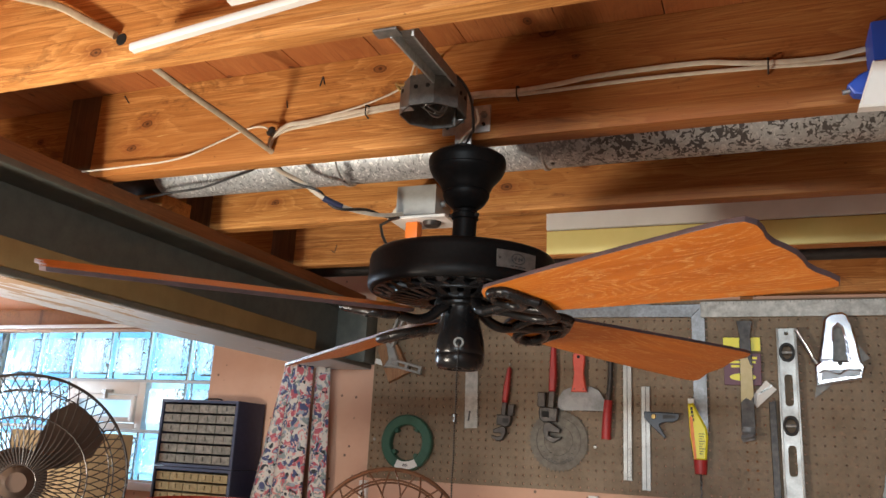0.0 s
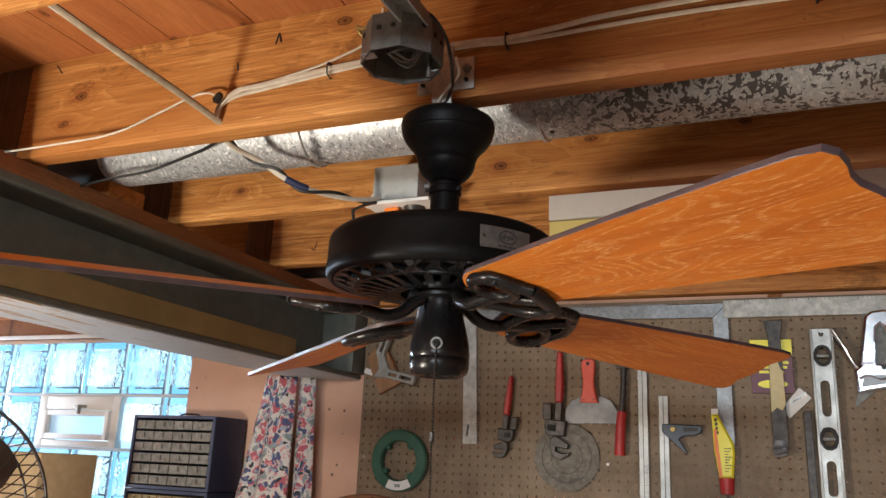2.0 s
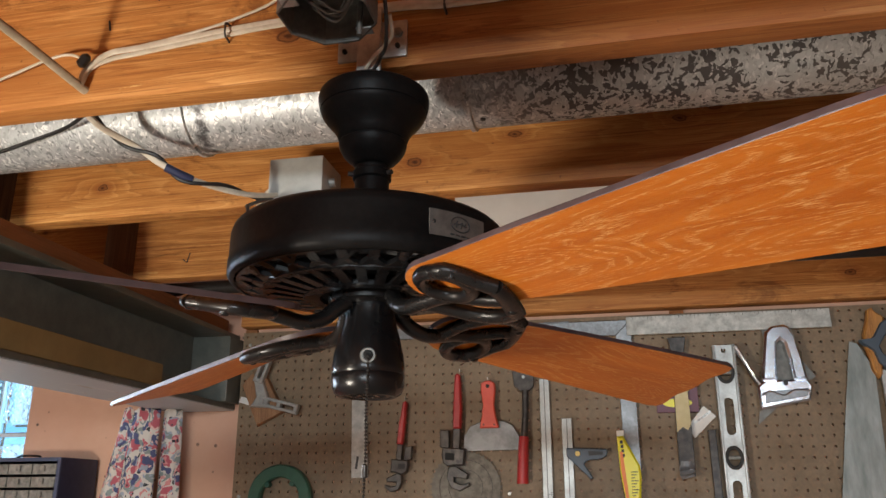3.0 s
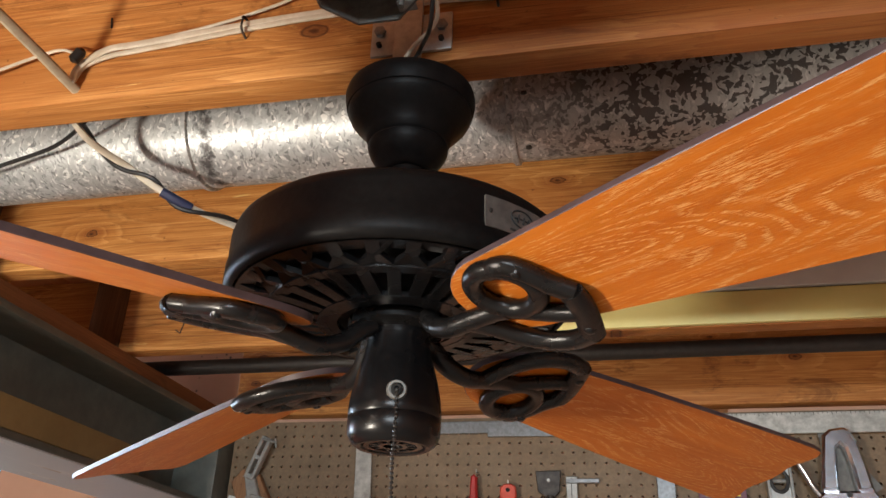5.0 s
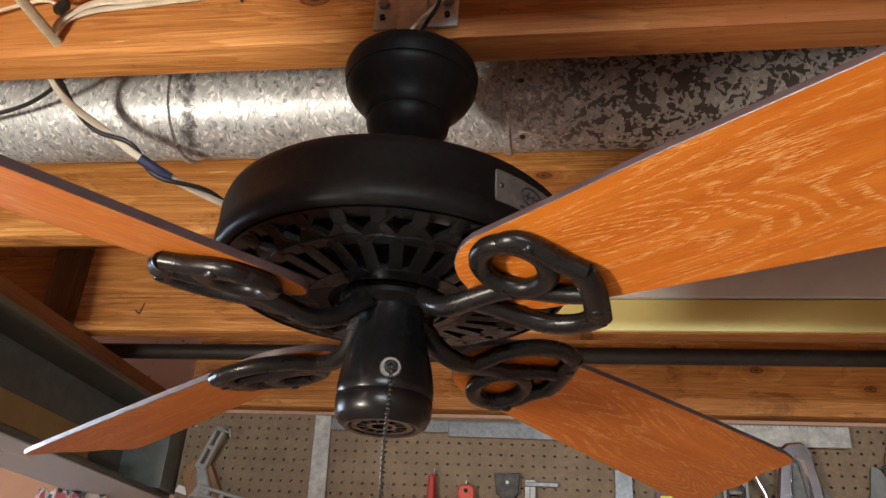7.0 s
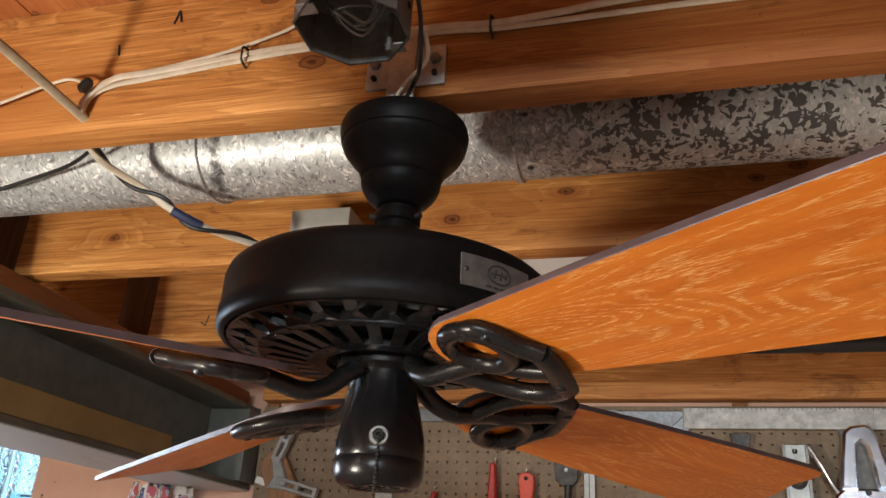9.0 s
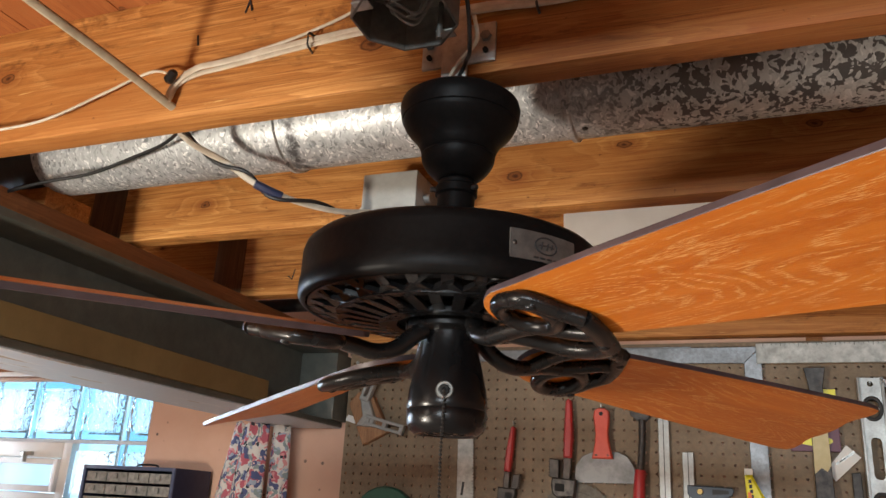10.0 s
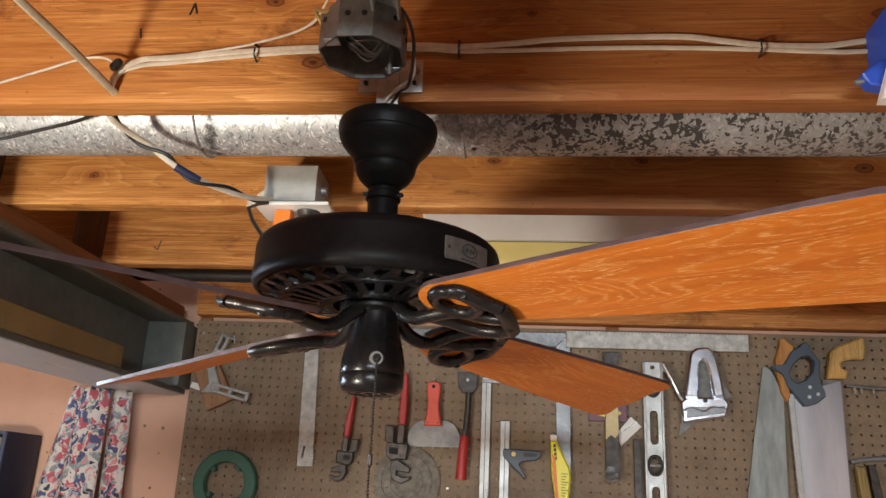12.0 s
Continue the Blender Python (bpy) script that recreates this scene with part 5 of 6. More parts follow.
pipe_wrench(0.122, 1.975, 1.738, 6, 1, "pipe wrench with a red dipped handle on the pegboard")
sb = thing("saw_blade", (0.286, TY, 1.75), "dull steel circular saw blade hung on the pegboard", "saw blade")
bm = BM()
outl = []
for k in range(44):
    a = 2 * math.pi * k / 44
    for f, r in ((0.0, 0.0905), (0.35, 0.0965), (0.42, 0.0905)):
        t = a + f * 2 * math.pi / 44
        outl.append((0.286 + r * math.cos(t), 1.750 + r * math.sin(t)))
prism(bm, outl, TY - 0.002, TY)
part("disc", bm, M["aged"], sb)
bm = BM()
for r in (0.070, 0.045):
    tube(bm, [(0.286 + r * math.cos(2 * math.pi * k / 28), TY - 0.0022, 1.750 + r * math.sin(2 * math.pi * k / 28)) for k in range(28)], 0.0006, 5, 1, closed=True, up=(0, 1, 0))
for k in range(9):
    a = radians(200 + k * 17)
    box(bm, 0.286 + 0.057 * math.cos(a) - 0.003, 0.286 + 0.057 * math.cos(a) + 0.003, TY - 0.0026, TY - 0.002, 1.75 + 0.057 * math.sin(a) - 0.0012, 1.75 + 0.057 * math.sin(a) + 0.0012)
tagged(part("printing", bm, M["dark_steel"], sb), kind="stuff")
pipe_wrench(0.272, 2.045, 1.742, 1.5, -1, "larger pipe wrench with a red handle over the saw blade")

sc = thing("broad_scraper", (0.350, TY, 2.02), "wide steel scraper with a coral red handle", "scraper")
plate_poly("blade", [(0.281, 1.842), (0.428, 1.844), (0.428, 1.880), (0.412, 1.906), (0.388, 1.918), (0.330, 1.918), (0.300, 1.906), (0.283, 1.882)], 0.002, M["putty"], sc, y=TY - 0.002)
plate_poly("handle", [(0.327, 1.900), (0.377, 1.900), (0.369, 1.935), (0.366, 1.960), (0.370, 2.000), (0.368, 2.016), (0.358, 2.022), (0.342, 2.022), (0.333, 2.016), (0.331, 2.000), (0.336, 1.960), (0.334, 1.935)], 0.016, M["coral"], sc, y=TY - 0.004, bev=0.003)
# dark disc for the shade inside the hanging hole
part("hang_hole_shade", rod(BM(), (0.350, TY - 0.0208, 2.008), (0.350, TY - 0.0195, 2.008), 0.005, 14), M["hole_shade_black"], sc)
for x in (0.338, 0.366):
    part("rivet", rod(BM(), (x, TY - 0.0215, 1.908), (x, TY - 0.0195, 1.908), 0.0025, 10), M["dark_steel"], sc)
peg(sc, 0.350, 2.024)

sp = thing("wall_scraper", (0.44, TY, 2.04), "dark steel scraper with a red grip hung head up", "scraper")
plate_poly("head", [(0.414, 2.052), (0.474, 2.053), (0.470, 2.006), (0.456, 1.990), (0.442, 1.990), (0.420, 2.006)], 0.010, M["dark_steel"], sp)
bm = BM()
tube(bm, [(0.449, TY - 0.012, 1.995), (0.447, TY - 0.013, 1.93), (0.442, TY - 0.013, 1.872)], 0.0085, 12, 4)
part("shank", bm, M["dark_steel"], sp)
bm = BM()
tube(bm, [(0.4425, TY - 0.013, 1.876), (0.440, TY - 0.014, 1.85), (0.4365, TY - 0.014, 1.79), (0.4355, TY - 0.013, 1.760)], 0.0145, 14, 5, radii=(0.0125, 0.0148))
part("grip", bm, M["red"], sp, "red plastic grip")
part("wing_screw", rod(BM(), (0.445, TY - 0.018, 2.03), (0.445, TY - 0.010, 2.03), 0.004, 10), M["zinc"], sp)

gl = thing("glue_tube", (0.705, TY, 1.88), "yellow glue tube with a red cap, hung upside down", "glue tube")
plate_poly("body", [(0.676, 1.872), (0.692, 1.873), (0.728, 1.80), (0.730, 1.775), (0.724, 1.712), (0.690, 1.712), (0.680, 1.78)], 0.020, M["yellow_pl"], gl, y=TY - 0.0075, bev=0.005)
plate_poly("crimp", quad(0.676, 1.872, 0.694, 1.888), 0.004, M["label"], gl, y=TY - 0.012)
bm = BM()
tube(bm, [(0.7075, TY - 0.018, 1.713), (0.7075, TY - 0.018, 1.673)], 0.0165, 18, 1, radii=(0.0195, 0.0165))
part("cap", bm, M["red"], gl, "red ribbed cap")
plate_poly("orange_stripe", [(0.681, 1.835), (0.688, 1.835), (0.698, 1.715), (0.691, 1.715), (0.682, 1.79)], 0.0006, M["orange_ink"], gl, y=TY - 0.0278, bev=0)
for k in range(9):
    plate_poly("print_bar", quad(0.705, 1.785 - k * 0.007, 0.705 + 0.017 - 0.004 * (k % 3), 1.787 - k * 0.007), 0.0004, M["ink"], gl, y=TY - 0.0278, bev=0)


def flat_text(words, size, at, material, parent, spin=0.0, name="lettering"):
    """Raised lettering on a flat face that looks towards -y, in the built-in font."""
    cu = bpy.data.curves.new("lettering", "FONT")
    cu.body, cu.size, cu.extrude, cu.align_x, cu.align_y = words, size, 0.0003, "CENTER", "CENTER"
    tmp = bpy.data.objects.new("lettering", cu)
    scene.collection.objects.link(tmp)
    dg = bpy.context.evaluated_depsgraph_get()
    me = bpy.data.meshes.new_from_object(tmp.evaluated_get(dg))
    bpy.data.objects.remove(tmp)
    me.materials.clear()
    me.materials.append(material)
    ob = new(name, me)
    ob.parent = parent
    ob.matrix_local = Matrix.Translation(Vector(at) - root_of(parent).location) @ Matrix.Rotation(radians(spin), 4, "Y") @ Matrix.Rotation(radians(90), 4, "X")
    return ob


for k in range(4):
    plate_poly("brand_bar", [(0.6835 + 0.001 * k, 1.862 - k * 0.011), (0.690 + 0.001 * k, 1.863 - k * 0.011), (0.690 + 0.001 * k, 1.855 - k * 0.011), (0.6835 + 0.001 * k, 1.854 - k * 0.011)], 0.0005, M["ink"], gl, y=TY - 0.0278, bev=0)

pk = thing("card_packet", (0.83, TY, 2.0), "plum and yellow boxed packet hanging behind a pry bar", "packet")
plate_poly("box", quad(0.780, 1.930, 0.882, 2.022), 0.010, M["purple_ink"], pk, bev=0.001)
plate_poly("header_card", quad(0.780, 2.030, 0.882, 2.070), 0.002, M["yellow_pl"], pk, y=TY - 0.001, bev=0)
ell = [(0.831 + 0.036 * math.cos(2 * math.pi * k / 20), 1.953 + 0.011 * math.sin(2 * math.pi * k / 20)) for k in range(20)]
plate_poly("yellow_oval", ell, 0.0006, M["yellow_pl"], pk, y=TY - 0.0102, bev=0)
for k, (a, b) in enumerate(((0.79, 0.872), (0.795, 0.868), (0.80, 0.86))):
    plate_poly("print_bar", quad(a, 2.005 - k * 0.012, b, 2.012 - k * 0.012), 0.0005, M["yellow_pl"], pk, y=TY - 0.0102, bev=0)
pry = thing("pry_bar", (0.84, TY, 2.12), "dark steel flat pry bar with peeling cream paint", "pry bar")
plate_poly("shaft", [(0.818, 2.118), (0.864, 2.118), (0.856, 2.075), (0.858, 1.99), (0.860, 1.80), (0.822, 1.80), (0.824, 1.99), (0.826, 2.075)], 0.008, M["dark_steel"], pry, y=TY - 0.012)
plate_poly("paint_patch", [(0.8255, 2.005), (0.846, 2.008), (0.852, 1.99), (0.857, 1.985), (0.8585, 1.90), (0.85, 1.885), (0.838, 1.893), (0.8235, 1.88), (0.8245, 1.94)], 0.0006, M["cream"], pry, "peeling cream paint", y=TY - 0.0201, bev=0)
bm = BM()
tube(bm, [(0.840, TY - 0.016, 1.81), (0.840, TY - 0.020, 1.792), (0.839, TY - 0.034, 1.780), (0.838, TY - 0.046, 1.784)], 0.0055, 8, 5, flat=3.4, up=(0, 1, 0))
part("claw", bm, M["steel"], pry, "bright worn claw")
tg = thing("price_tag", (0.885, TY, 1.90), "small grey printed tag hanging askew", "tag")
plate_poly("card", [(0.893, 1.945), (0.921, 1.919), (0.866, 1.866), (0.850, 1.893)], 0.001, M["label"], tg, y=TY - 0.004, bev=0)
for k in range(5):
    t = k * 0.008
    plate_poly("print_bar", [(0.868 + t, 1.905 + t * 0.6), (0.871 + t, 1.902 + t * 0.6), (0.884 + t * 0.8, 1.912 + t * 0.6), (0.881 + t * 0.8, 1.915 + t * 0.6)], 0.0004, M["zinc"], tg, y=TY - 0.0051, bev=0)

lv_ = thing("spirit_level", (0.952, TY, 2.09), "long aluminium spirit level with black vials, hung upright", "spirit level")
LX0, LX1 = 0.926, 0.980


def level_web():
    """The web of the level, one sheet with its slots and round vial windows left open."""
    bm = BM()
    yf, yb = TY - 0.016, TY - 0.010
    # (height, half width of the opening from here up to the next height, open or not)
    marks = [(1.60, 0.004, False)]
    for a, b, w in ((1.680, 1.764, 0.011), (1.790, 1.846, 0.019), (1.872, 1.962, 0.011), (1.998, 2.052, 0.019), (2.074, 2.086, 0.006)):
        marks += [(a, 0.35 * w, True), (a + 0.28 * w, 0.78 * w, True), (a + 0.85 * w, w, True), (b - 0.85 * w, w, True), (b - 0.28 * w, 0.78 * w, True), (b, 0.35 * w, False)]
    marks.append((2.094, 0.004, False))
    rows = [[[bm.verts.new((x, y, z)) for x in (LX0 + 0.006, 0.953 - w, 0.953 + w, LX1 - 0.006)] for y in (yf, yb)] for z, w, _ in marks]
    for i in range(len(marks) - 1):
        (f0, b0), (f1, b1) = rows[i], rows[i + 1]
        for k in range(3):
            if k == 1 and marks[i][2]:
                bm.faces.new((f0[1], f1[1], b1[1], b0[1]))
                bm.faces.new((f0[2], b0[2], b1[2], f1[2]))
                continue
            bm.faces.new((f0[k], f0[k + 1], f1[k + 1], f1[k]))
            bm.faces.new((b0[k], b1[k], b1[k + 1], b0[k + 1]))
    return bm


part("web", level_web(), M["alu"], lv_)
part("rail", box(BM(), LX0, LX0 + 0.006, TY - 0.024, TY - 0.001, 1.60, 2.094, 0.001), M["alu"], lv_)
part("rail", box(BM(), LX1 - 0.006, LX1, TY - 0.024, TY - 0.001, 1.60, 2.094, 0.001), M["alu"], lv_)
for z in (2.025, 1.818):
    rim = BM()
    tube(rim, [(0.953 + 0.0175 * math.cos(2 * math.pi * k / 24), TY - 0.016, z + 0.024 * math.sin(2 * math.pi * k / 24)) for k in range(24)], 0.0042, 8, 1, closed=True, up=(0, 1, 0))
    vial = part("vial_housing", rim, M["ink"], lv_, "black vial housing")
    part("vial", rod(BM(), (0.938, TY - 0.013, z), (0.968, TY - 0.013, z), 0.005, 10), M["drawer"], vial)
peg(lv_, 0.953, 2.080)
fl = thing("flat_file", (0.907, TY, 1.80), "blackened steel file hanging beside the level", "file")
plate_poly("blade", [(0.898, 1.885), (0.917, 1.887), (0.9195, 1.61), (0.900, 1.61)], 0.006, M["dark_steel"], fl, y=TY - 0.002)

stp = thing("staple_gun", (1.08, TY, 2.10), "chrome plated staple gun hanging on the pegboard", "staple gun")
plate_poly("back_plate", [(1.050, 2.152), (1.075, 2.142), (1.165, 2.01), (1.12, 1.985), (1.018, 1.895), (1.055, 2.08)], 0.002, M["dull_zinc"], stp, y=TY - 0.002, bev=0)
plate_poly("body", [(1.026, 1.930), (1.140, 1.950), (1.150, 1.985), (1.140, 2.000), (1.040, 2.000), (1.022, 1.985)], 0.028, M["chrome"], stp, y=TY - 0.006, bev=0.005)
bm = BM()
prism(bm, [(1.034, 2.000), (1.070, 2.000), (1.074, 2.050), (1.079, 2.092), (1.088, 2.100), (1.097, 2.092), (1.104, 2.050), (1.108, 2.000), (1.140, 2.000), (1.134, 2.050), (1.124, 2.105), (1.112, 2.132), (1.100, 2.138), (1.070, 2.134), (1.054, 2.120), (1.044, 2.060)], TY - 0.034, TY - 0.010, 0.006)
part("frame", bm, M["chrome"], stp)
plate_poly("front_panel", [(1.036, 1.944), (1.134, 1.960), (1.138, 1.978), (1.040, 1.972)], 0.002, M["steel"], stp, y=TY - 0.0342)
bm = BM()
tube(bm, [(1.030, TY - 0.022, 1.992), (1.018, TY - 0.024, 2.01), (1.002, TY - 0.026, 2.045), (0.984, TY - 0.030, 2.078), (0.978, TY - 0.032, 2.088)], 0.006, 10, 6, flat=1.3)
part("lever", bm, M["chrome"], stp)
bm = BM()
tube(bm, [(1.030, TY - 0.034, 1.964), (1.05, TY - 0.035, 1.972), (1.08, TY - 0.035, 1.962), (1.105, TY - 0.035, 1.974), (1.14, TY - 0.035, 1.972)], 0.003, 8, 5)
part("spring_bar", bm, M["chrome"], stp)
part("pivot", rod(BM(), (1.087, TY - 0.037, 1.992), (1.087, TY - 0.030, 1.992), 0.006, 12), M["dark_steel"], stp)

rg = thing("fish_tape_reel", (-0.220, TY, 1.72), "dark green plastic fish tape reel hung on the pegboard", "tape reel")
RC = (-0.220, 1.722)
bm = BM()
mr = Matrix.Translation((RC[0], TY - 0.002, RC[1])) @ Matrix.Rotation(radians(90), 4, "X")
lathe_pts = [(0.058, 0.0), (0.088, 0.0), (0.0905, 0.004), (0.0905, 0.022), (0.087, 0.026), (0.060, 0.026), (0.057, 0.022)]
rings = [[bm.verts.new(mr @ Vector((r * math.cos(2 * math.pi * k / 56), r * math.sin(2 * math.pi * k / 56), z))) for k in range(56)] for r, z in lathe_pts]
for i in range(len(rings)):
    a, b = rings[i], rings[(i + 1) % len(rings)]
    for k in range(56):
        bm.faces.new((a[k], a[(k + 1) % 56], b[(k + 1) % 56], b[k]))
part("reel", bm, M["green"], rg)
for a in (135, 50, 215, 310):
    part("boss", rod(BM(), (RC[0] + 0.054 * math.cos(radians(a)), TY - 0.024, RC[1] + 0.054 * math.sin(radians(a))), (RC[0] + 0.054 * math.cos(radians(a)), TY - 0.004, RC[1] + 0.054 * math.sin(radians(a))), 0.0075, 14), M["green"], rg)
bm = BM()
ins, outs = [], []
for k in range(9):
    a = radians(245 + k * 7.2)
    for lst, r in ((ins, 0.061), (outs, 0.086)):
        lst.append((RC[0] + r * math.cos(a), RC[1] + r * math.sin(a)))
prism(bm, ins + outs[::-1], TY - 0.0290, TY - 0.0284)
lab_ = part("paper_label", bm, M["label"], rg, "white paper label")
for k in range(6):
    part("print_bar", box(BM(), -0.226 + k * 0.003, -0.2245 + k * 0.003, TY - 0.0295, TY - 0.029, 1.645, 1.654), M["ink"], lab_)
peg(rg, -0.218, 1.782)

cc = thing("corner_clamp", (-0.27, TY, 2.03), "cast aluminium corner clamp gripping a brown wooden block", "corner clamp")
plate_poly("wooden_block", [(-0.352, 2.030), (-0.325, 2.062), (-0.280, 2.05), (-0.225, 1.955), (-0.300, 1.918)], 0.020, M["block_wood"], cc, "brown wooden block", y=TY - 0.002, bev=0.002)


def clamp_arm(a, b, w):
    a, b = Vector((a[0], 0, a[1])), Vector((b[0], 0, b[1]))
    d = (b - a).normalized()
    s = Vector((-d.z, 0, d.x)) * w
    bm = BM()
    for o0, o1 in ((-1.0, -0.35), (0.35, 1.0)):
        q = [a + s * o0, b + s * o0, b + s * o1, a + s * o1]
        prism(bm, [(v.x, v.z) for v in q], TY - 0.040, TY - 0.022, 0.002)
    for f0, f1 in ((0.0, 0.12), (0.46, 0.56), (0.9, 1.0)):
        q = [a.lerp(b, f0) + s, a.lerp(b, f1) + s, a.lerp(b, f1) - s, a.lerp(b, f0) - s]
        prism(bm, [(v.x, v.z) for v in q], TY - 0.039, TY - 0.023, 0.002)
    return bm


part("arm", clamp_arm((-0.300, 2.035), (-0.262, 2.138), 0.014), M["alu"], cc)
part("arm", clamp_arm((-0.290, 1.985), (-0.176, 1.957), 0.014), M["alu"], cc)
plate_poly("web", [(-0.312, 2.045), (-0.288, 2.05), (-0.262, 1.985), (-0.268, 1.965), (-0.318, 1.968), (-0.300, 1.995)], 0.014, M["alu"], cc, y=TY - 0.0225, bev=0.003)
part("screw_rod", rod(rod(BM(), (-0.272, TY - 0.044, 2.132), (-0.232, TY - 0.044, 2.122), 0.003, 8), (-0.236, TY - 0.044, 2.132), (-0.232, TY - 0.044, 2.110), 0.0025, 8), M["zinc"], cc)
plate_poly("paper_label", [(-0.362, 1.984), (-0.356, 2.000), (-0.330, 1.993), (-0.332, 1.975)], 0.001, M["label"], cc, y=TY - 0.012, bev=0)

# hand saws
s1 = thing("hand_saw", (1.25, TY, 2.10), "old steel hand saw with a worn orange handle", "hand saw", "hand saws")
plate_poly("blade", [(1.252, 2.094), (1.270, 2.086), (1.300, 2.02), (1.288, 1.60), (1.162, 1.60), (1.190, 1.75), (1.220, 1.921)], 0.002, M["old_saw"], s1, y=TY - 0.002, bev=0)
plate_poly("handle", [(1.300, 2.168), (1.310, 2.172), (1.318, 2.160), (1.334, 2.148), (1.330, 2.125), (1.318, 2.100), (1.314, 2.050), (1.312, 2.010), (1.304, 1.998), (1.292, 2.022), (1.290, 2.050), (1.282, 2.080), (1.284, 2.110), (1.294, 2.140)], 0.020, M["handle_wood"], s1, y=TY - 0.004, bev=0.004)


def ring_plate(outer, inner, y0, y1, n=56):
    """A flat plate with one hole: both outlines sampled by rays from the hole's middle, edges rounded."""
    cx, cz = (sum(q[k] for q in inner) / len(inner) for k in (0, 1))

    def reach(poly, a):
        dx, dz, best = math.cos(a), math.sin(a), 0.0
        for (ax_, az_), (bx_, bz_) in zip(poly, poly[1:] + poly[:1]):
            ex, ez = bx_ - ax_, bz_ - az_
            det = ex * dz - ez * dx
            if abs(det) < 1e-9:
                continue
            r = (ex * (az_ - cz) - ez * (ax_ - cx)) / det
            u = (dx * (az_ - cz) - dz * (ax_ - cx)) / det
            if r > 0 and 0 <= u <= 1:
                best = max(best, r)
        return best

    bm = BM()
    e = 0.003
    loops = []
    for poly, grow, y in ((outer, -e, y0), (outer, 0, y0 + e), (outer, 0, y1), (inner, 0, y1), (inner, 0, y0 + e), (inner, e, y0)):
        loops.append([bm.verts.new((cx + (reach(poly, a) + grow) * math.cos(a), y, cz + (reach(poly, a) + grow) * math.sin(a))) for a in (2 * math.pi * k / n for k in range(n))])
    for a, b in zip(loops, loops[1:] + loops[:1]):
        for k in range(n):
            bm.faces.new((a[k], a[(k + 1) % n], b[(k + 1) % n], b[k]))
    return bm


s2 = thing("hand_saw", (1.34, TY, 2.10), "back saw with a grey-blue handle and bright spine", "hand saw", "hand saws")
plate_poly("blade", [(1.325, 2.02), (1.448, 2.058), (1.441, 1.60), (1.33, 1.60)], 0.002, M["saw"], s2, y=TY - 0.012, bev=0)
plate_poly("spine", [(1.308, 2.02), (1.324, 2.02), (1.334, 1.60), (1.318, 1.60)], 0.009, M["alu"], s2, y=TY - 0.008)
bm = BM()
for k in range(48):
    z = 2.05 - k * 0.0092
    x = 1.448 - (2.058 - z) * 0.0153
    prism(bm, [(x, z), (x + 0.004, z - 0.004), (x, z - 0.008)], TY - 0.0138, TY - 0.0122)
tagged(part("teeth", bm, M["steel"], s2), kind="stuff")
part("handle", ring_plate([(1.263, 2.099), (1.281, 2.090), (1.300, 2.097), (1.322, 2.133), (1.349, 2.148), (1.356, 2.165), (1.367, 2.154), (1.377, 2.132), (1.395, 2.106), (1.389, 2.070), (1.391, 2.045), (1.405, 2.017), (1.378, 1.994), (1.346, 1.984), (1.338, 1.993), (1.319, 2.020), (1.305, 2.036), (1.298, 2.064), (1.275, 2.083)], [(1.325, 2.097), (1.346, 2.117), (1.366, 2.120), (1.378, 2.105), (1.372, 2.076), (1.352, 2.055), (1.330, 2.046), (1.316, 2.057), (1.311, 2.074)], TY - 0.034, TY - 0.013), M["handle_grey"], s2, "grey-blue plastic pistol grip")
for x, z in ((1.360, 2.036), (1.380, 2.018), (1.357, 2.010)):
    part("handle_bolt", rod(BM(), (x, TY - 0.0365, z), (x, TY - 0.030, z), 0.0048, 12), M["zinc"], s2)
s3 = thing("hand_saw", (1.44, TY, 2.12), "hand saw with a yellow wooden handle behind another saw", "hand saw", "hand saws")
bm = BM()
prism(bm, [(1.412, 2.062), (1.460, 2.064), (1.468, 2.083), (1.451, 2.094), (1.450, 2.104), (1.461, 2.113), (1.485, 2.117), (1.510, 2.117), (1.517, 2.140), (1.518, 2.174), (1.508, 2.178), (1.478, 2.164), (1.446, 2.152), (1.426, 2.134), (1.420, 2.100)], TY - 0.026, TY - 0.004, 0.005)
part("handle", bm, M["pale_handle"], s3, "pale yellow wooden handle")
plate_poly("blade", [(1.405, 2.062), (1.449, 2.062), (1.445, 1.60), (1.41, 1.60)], 0.0015, M["dull_zinc"], s3, y=TY - 0.001, bev=0)
sq = thing("coping_saw", (1.53, TY, 2.03), "grey steel bow frame of a small saw on the pegboard", "coping saw")
bm = BM()
tube(bm, [(1.462, TY - 0.012, 2.047), (1.500, TY - 0.012, 2.044), (1.560, TY - 0.012, 2.041), (1.588, TY - 0.012, 2.038), (1.601, TY - 0.012, 2.018), (1.603, TY - 0.012, 1.97), (1.600, TY - 0.012, 1.90)], 0.0042, 8, 4)
part("frame", bm, M["steel"], sq)
for x in (1.482, 1.500, 1.530):
    part("stud", rod(BM(), (x, TY - 0.012, 2.043), (x, TY - 0.013, 2.026), 0.0024, 6), M["zinc"], sq)
hk = thing("hacksaw", (1.50, TY, 1.85), "dark hacksaw frame with a yellowed wooden grip", "hacksaw")
bm = BM()
tube(bm, [(1.452, TY - 0.016, 1.848), (1.490, TY - 0.016, 1.855), (1.550, TY - 0.016, 1.860), (1.640, TY - 0.016, 1.864)], 0.0065, 10, 4, flat=0.7)
part("frame", bm, M["steel"], hk)
part("grip", prism(BM(), [(1.461, 1.838), (1.485, 1.836), (1.494, 1.74), (1.490, 1.64), (1.462, 1.64), (1.468, 1.74)], TY - 0.028, TY - 0.006, 0.004), M["old_grip"], hk)
